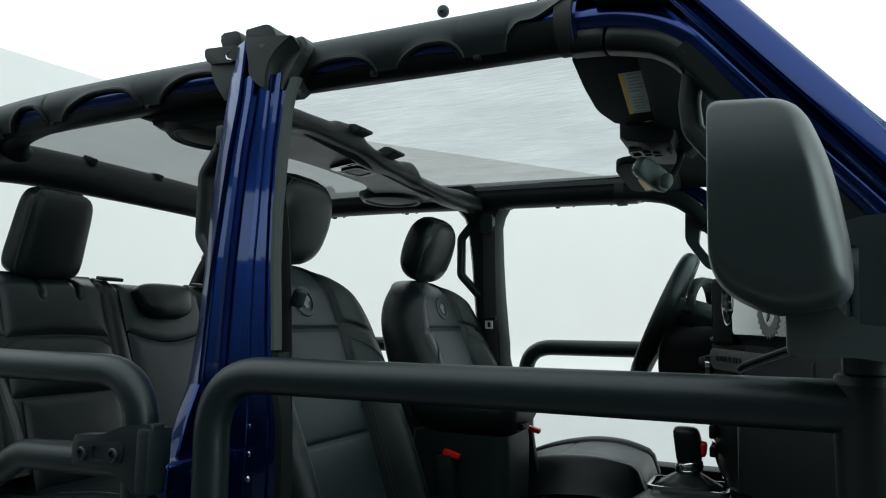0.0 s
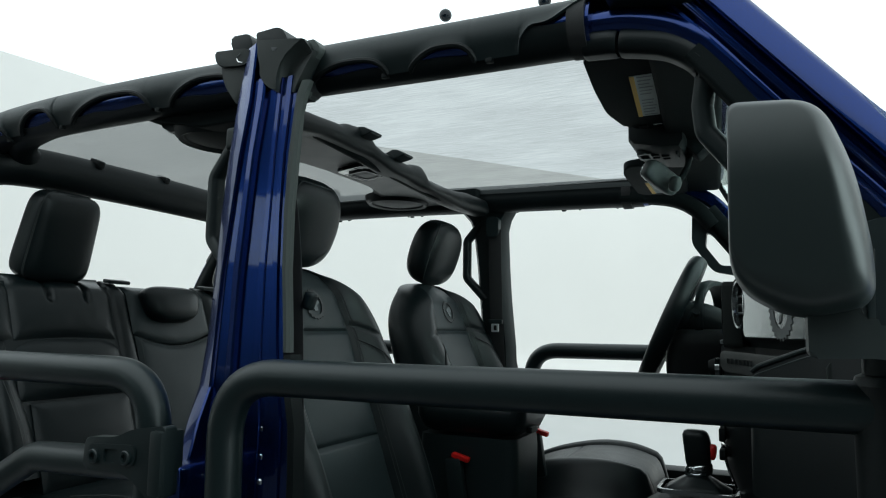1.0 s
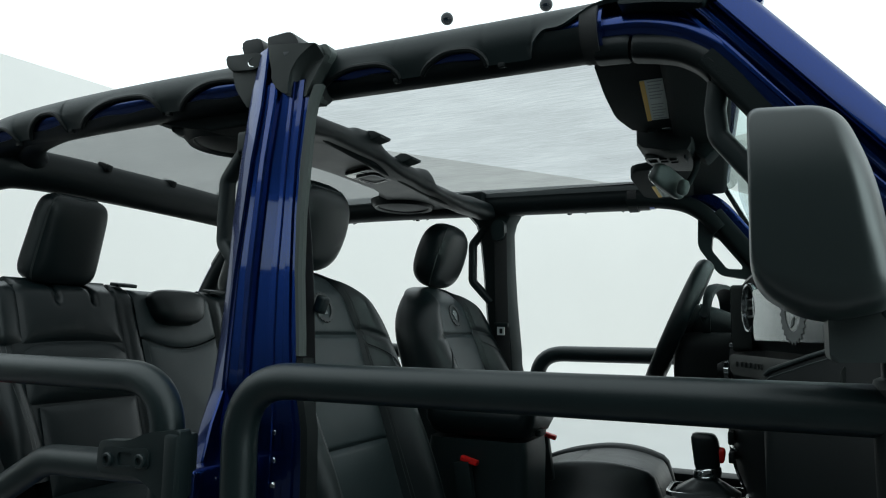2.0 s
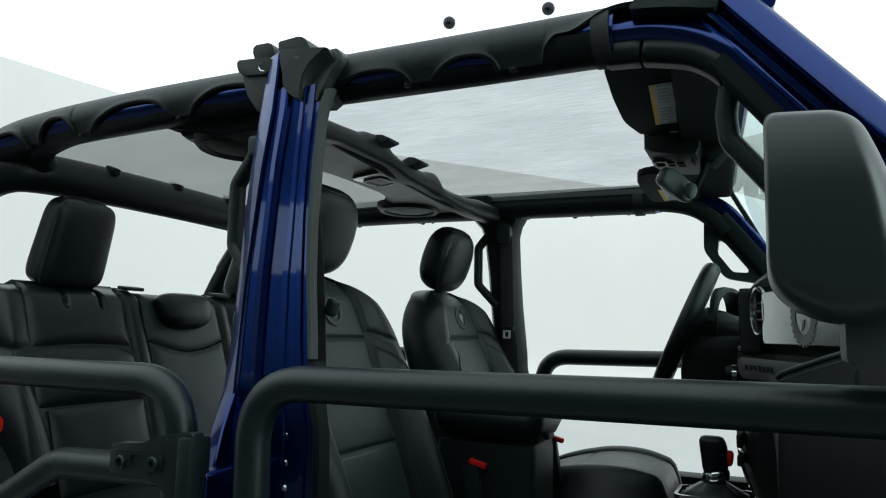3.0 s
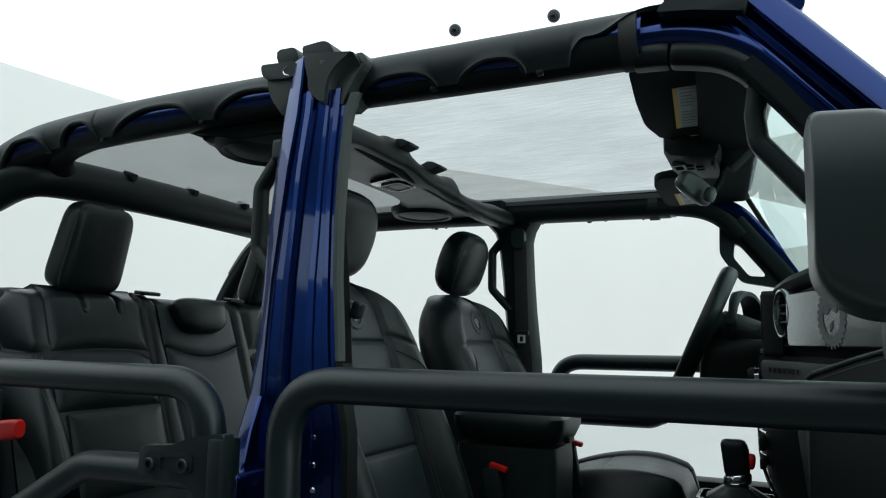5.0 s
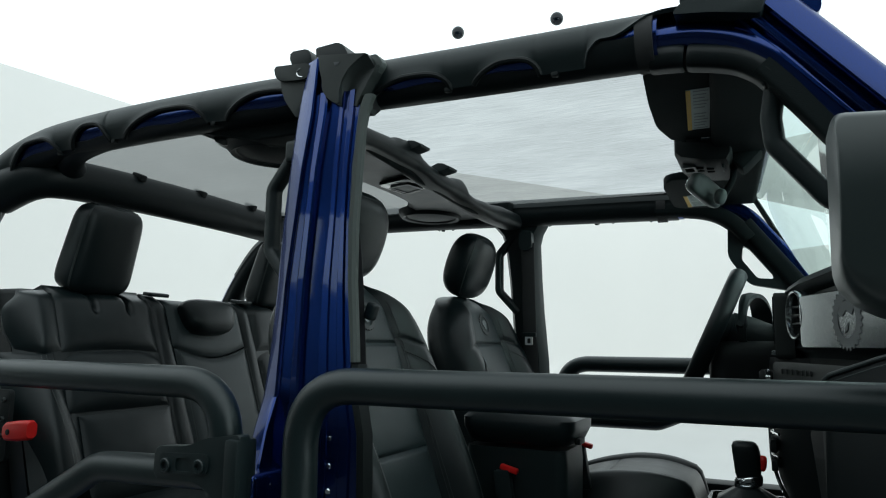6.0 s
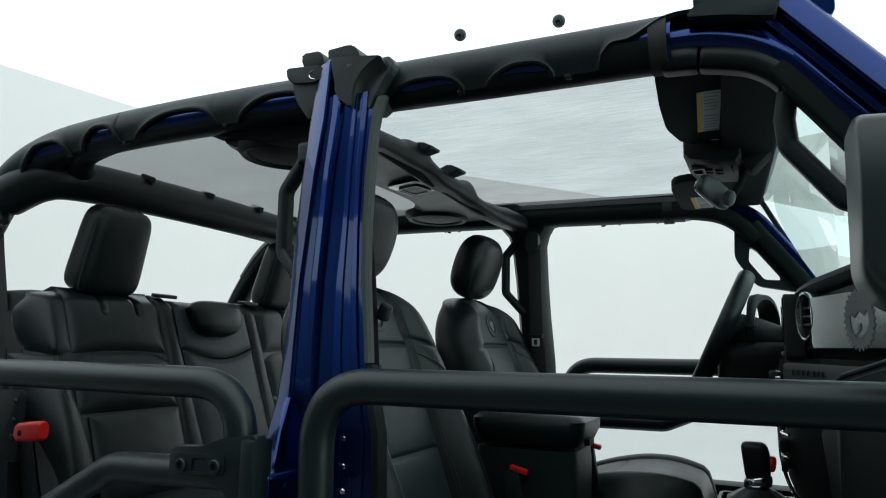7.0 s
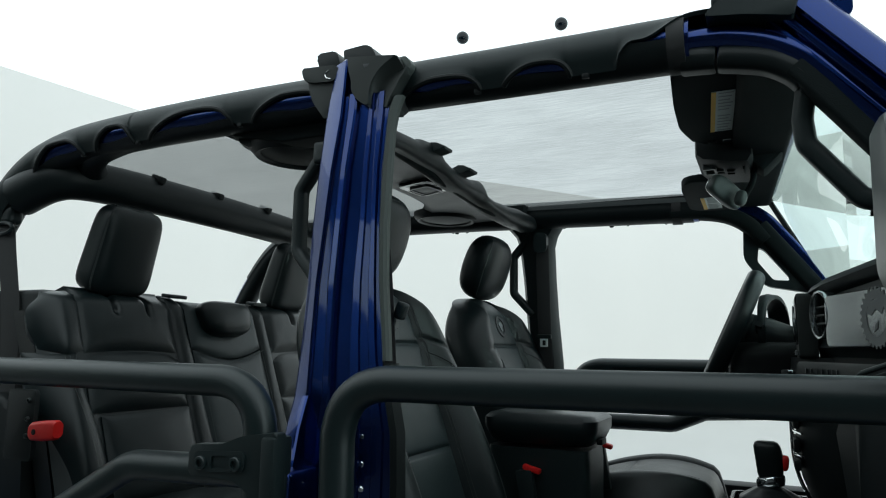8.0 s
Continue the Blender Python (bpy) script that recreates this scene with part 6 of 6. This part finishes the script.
    loft(bm, [[p + V((0.02, 0.05, -0.01)), p, p + V((0.004, -0.012, -0.006)), V((p.x, p.y - 0.012, 0.98)), V((p.x + 0.02, p.y + 0.05, 0.98))] for p in top])
    ep = part("end_panel", bm, DARK, t, "dark moulded end of the dashboard", smooth=40)
    for dz, r in ((0.0, 0.004), (-0.012, 0.0025)):
        bm = bmesh.new()
        tube(bm, [p + V((0, -0.006, dz)) for p in top[1:]], r, 8)
        part("edge_strip", bm, SHELL, ep, "grey edge strip")
    # glove box
    bm = bmesh.new()
    rings = []
    for z, d in ((1.12, 0.0), (1.05, -0.02), (0.9, -0.005), (0.78, 0.04)):
        rings.append([V((lin(y, XF) + 0.03 + d, y, z)) for y in [lerp(-0.16, -0.62, k / 8) for k in range(9)]] + [V((lin(y, XF) + 0.10, y, z)) for y in [lerp(-0.62, -0.16, k / 8) for k in range(9)]])
    loft(bm, rings)
    part("glove_box", bm, DARK, t, "black glove box lid", smooth=50)
    bm = bmesh.new()
    box(bm, (0.675, 0.375, 1.160), (0.23, 0.34, 0.17), 0.06, None, 5)
    part("knee_panel", bm, DARK, t, "black knee panel under the column")
    # instrument hood
    bm = bmesh.new()
    rings = []
    for k in range(25):
        a = math.pi * k / 24
        y = 0.39 + 0.15 * math.cos(a)
        z = 1.245 + 0.134 * math.sin(a) ** 0.55
        w = (y - 0.24) / 0.30
        xf, xr = lerp(0.640, 0.668, w), lerp(0.660, 0.728, w)
        xm = (xf + xr) / 2
        rings.append([V((x, y + q * math.cos(a), z + dz)) for x, dz, q in ((xf, 0.004, 0.004), (xm, 0.008, 0.006), (xr, 0.004, 0.004), (xr, -0.008, -0.008), (xm, -0.006, -0.008), (xf, -0.006, -0.004))])
    loft(bm, rings)
    part("instrument_hood", bm, PLASTIC, t, "black arched instrument hood", smooth=60)
    bm = bmesh.new()
    loft(bm, [[V((0.745 + d, 0.385 + u, 1.29 + w)) for u, w in rrect(0.28, 0.12, 0.05, 5)] for d in (0.0, 0.03)])
    part("instrument_face", bm, GLOSS, t)


dashboard()


def steering():
    t = thing("steering_wheel", "black leather steering wheel on its column", "steering wheel")
    c = V((0.563, 0.380, 1.268))
    ax = V((-0.285, 0, 0.130)).normalized()
    up = V((0.130, 0, 0.285)).normalized()
    sd = V((-0.09, 0.996, 0))
    ax = sd.cross(up).normalized()
    ax = -ax if ax.x > 0 else ax
    bm = bmesh.new()
    n = 64
    rows = []
    for i in range(n):
        a = 2 * math.pi * i / n
        d = up * math.cos(a) + sd * math.sin(a)
        rows.append([c + d * (0.186 + 0.020 * math.cos(q)) + ax * 0.025 * math.sin(q) for q in [2 * math.pi * k / 14 for k in range(14)]])
    loft(bm, rows + [rows[0]], cap=False)
    bmesh.ops.remove_doubles(bm, verts=bm.verts, dist=1e-5)
    part("rim", bm, LEATHER, t, "black leather wheel rim")
    bm = bmesh.new()
    loft(bm, [[c + ax * d + sd * u + up * w for u, w in rrect(2 * k, 1.7 * k, 0.45 * k, 5)] for d, k in ((-0.055, 0.062), (-0.035, 0.086), (-0.012, 0.088), (0.004, 0.070))])
    part("hub", bm, PLASTIC, t, "black airbag hub")
    for a0, w in ((90, 0.042), (270, 0.042), (180, 0.060)):
        bm = bmesh.new()
        a = radians(a0)
        d = up * math.cos(a) + sd * math.sin(a)
        sweep(bm, [c + d * 0.05 - ax * 0.02, c + d * 0.12 - ax * 0.012, c + d * 0.182], rrect(w * 1.6, 0.018, 0.006, 3), ax)
        part("spoke", bm, PLASTIC, t)
    bm = bmesh.new()
    sweep(bm, [c - ax * 0.03, c - ax * 0.08, c - ax * 0.20], rrect(0.15, 0.16, 0.04, 4), up, [1.0, 1.1, 1.15])
    part("column", bm, PLASTIC, t, "black steering column shroud")
    for sg in (-1, 1):
        bm = bmesh.new()
        p = c - ax * 0.07 + up * 0.03
        sweep(bm, [p + sd * sg * 0.05, p + sd * sg * 0.11 + ax * 0.01 + up * 0.01, p + sd * sg * 0.17 + ax * 0.02 + up * 0.02], rrect(0.020, 0.014, 0.005, 3), up)
        part("stalk", bm, PLASTIC, t, "black control stalk")


steering()


def console():
    t = thing("centre_console", "black centre console with padded armrest lid", "centre console")
    bm = bmesh.new()
    rings = []
    for z, k in ((0.55, 0.96), (0.93, 1.0), (0.962, 0.98)):
        rings.append([V((0.108 + u * k, w * k, z)) for u, w in rrect(0.275, 0.20, 0.03, 4)])
    loft(bm, rings)
    part("box", bm, PLASTIC, t, "black console box")
    bm = bmesh.new()
    rings = []
    for z, gx, gy in ((0.972, -0.022, -0.010), (0.980, -0.012, -0.002), (1.010, 0.002, 0.006), (1.036, 0.004, 0.004), (1.047, -0.006, -0.006), (1.052, -0.03, -0.03)):
        rings.append([V((0.116 + u, w, z)) for u, w in rrect(0.298 + 2 * gx, 0.215 + 2 * gy, 0.035, 5)])
    loft(bm, rings)
    part("armrest_lid", bm, LEATHER, t, "padded black leather armrest lid")
    bm = bmesh.new()
    box(bm, (0.262, -0.02, 0.982), (0.016, 0.05, 0.016), 0.004)
    part("latch", bm, DARK, t)
    bm = bmesh.new()
    rings = []
    for x, z, w in ((0.28, 0.785, 0.10), (0.38, 0.785, 0.105), (0.50, 0.80, 0.11), (0.57, 0.845, 0.115), (0.70, 0.850, 0.115), (0.80, 0.85, 0.115)):
        rings.append([V((x, y, zz)) for y, zz in ((-w, 0.55), (-w, z - 0.02), (-w + 0.02, z), (w - 0.02, z), (w, z - 0.02), (w, 0.55))])
    loft(bm, rings)
    part("tray", bm, PLASTIC, t, "black console tray", smooth=50)
    for x in (0.36, 0.44):
        bm = bmesh.new()
        loft(bm, [[V((x + a, -0.04 + q, z)) for a, q in circle(r, 24)] for r, z in ((0.040, 0.775), (0.042, 0.790), (0.038, 0.793), (0.034, 0.788), (0.032, 0.77))], cap=False)
        part("cup_holder", bm, DARK, t, "round cup holder rim")


console()

g = thing("gear_lever", "black gear lever with chrome collar, red button and gaiter", "gear lever", "", (0.655, 0.08, 0.856))
bm = bmesh.new()
rings = []
for z, k, e, dx in ((0.048, 0.72, 0.4, 0.0), (0.052, 0.80, 0.5, 0.0), (0.066, 0.92, 0.55, 0.0), (0.090, 1.0, 0.6, 0.0), (0.118, 1.0, 0.6, -0.003), (0.130, 0.96, 0.6, -0.005), (0.138, 0.82, 0.55, -0.006), (0.141, 0.60, 0.5, -0.006)):
    rings.append([V((dx + 0.032 * k * math.copysign(abs(math.cos(a)) ** e, math.cos(a)), 0.024 * k * math.copysign(abs(math.sin(a)) ** e, math.sin(a)), z)) for a in [2 * math.pi * i / 28 for i in range(28)]])
loft(bm, rings)
part("knob", bm, LEATHER, g, "black leather-wrapped knob", smooth=60)
bm = bmesh.new()
rings = []
for z, k in ((0.030, 0.78), (0.034, 0.92), (0.046, 0.98), (0.054, 0.96), (0.058, 0.88)):
    rings.append([V((0.034 * k * math.cos(a), 0.027 * k * math.sin(a), z + 0.006 * math.cos(a))) for a in [2 * math.pi * i / 28 for i in range(28)]])
loft(bm, rings)
part("collar", bm, CHROME, g, "chrome collar")
bm = bmesh.new()
pillow(bm, (0.033, -0.004, 0.092), (0.010, 0.012, 0.019), rot(0, 8, 0), 3, 16, 10)
part("button", bm, RED, g, "dark red shift button")
bm = bmesh.new()
rings = []
for z, k, f in ((0.0, 0.075, 0.0), (0.006, 0.074, 0.02), (0.016, 0.056, 0.06), (0.026, 0.040, 0.05), (0.034, 0.026, 0.02)):
    rings.append([V((k * (1 + f * math.cos(7 * a)) * math.copysign(abs(math.cos(a)) ** 0.7, math.cos(a)), 0.78 * k * (1 + f * math.cos(7 * a)) * math.copysign(abs(math.sin(a)) ** 0.7, math.sin(a)), z)) for a in [2 * math.pi * i / 56 for i in range(56)]])
loft(bm, rings)
part("gaiter", bm, LEATHER, g, "folded black leather gaiter", smooth=60)
bm = bmesh.new()
o, i2 = rrect(0.185, 0.135, 0.02, 5), rrect(0.168, 0.118, 0.015, 5)
frame_plate(bm, [(a, q) for a, q in o], [(a, q) for a, q in i2], "z", -0.004, 0.006)
part("surround", bm, CHROME, g, "chrome gaiter surround")
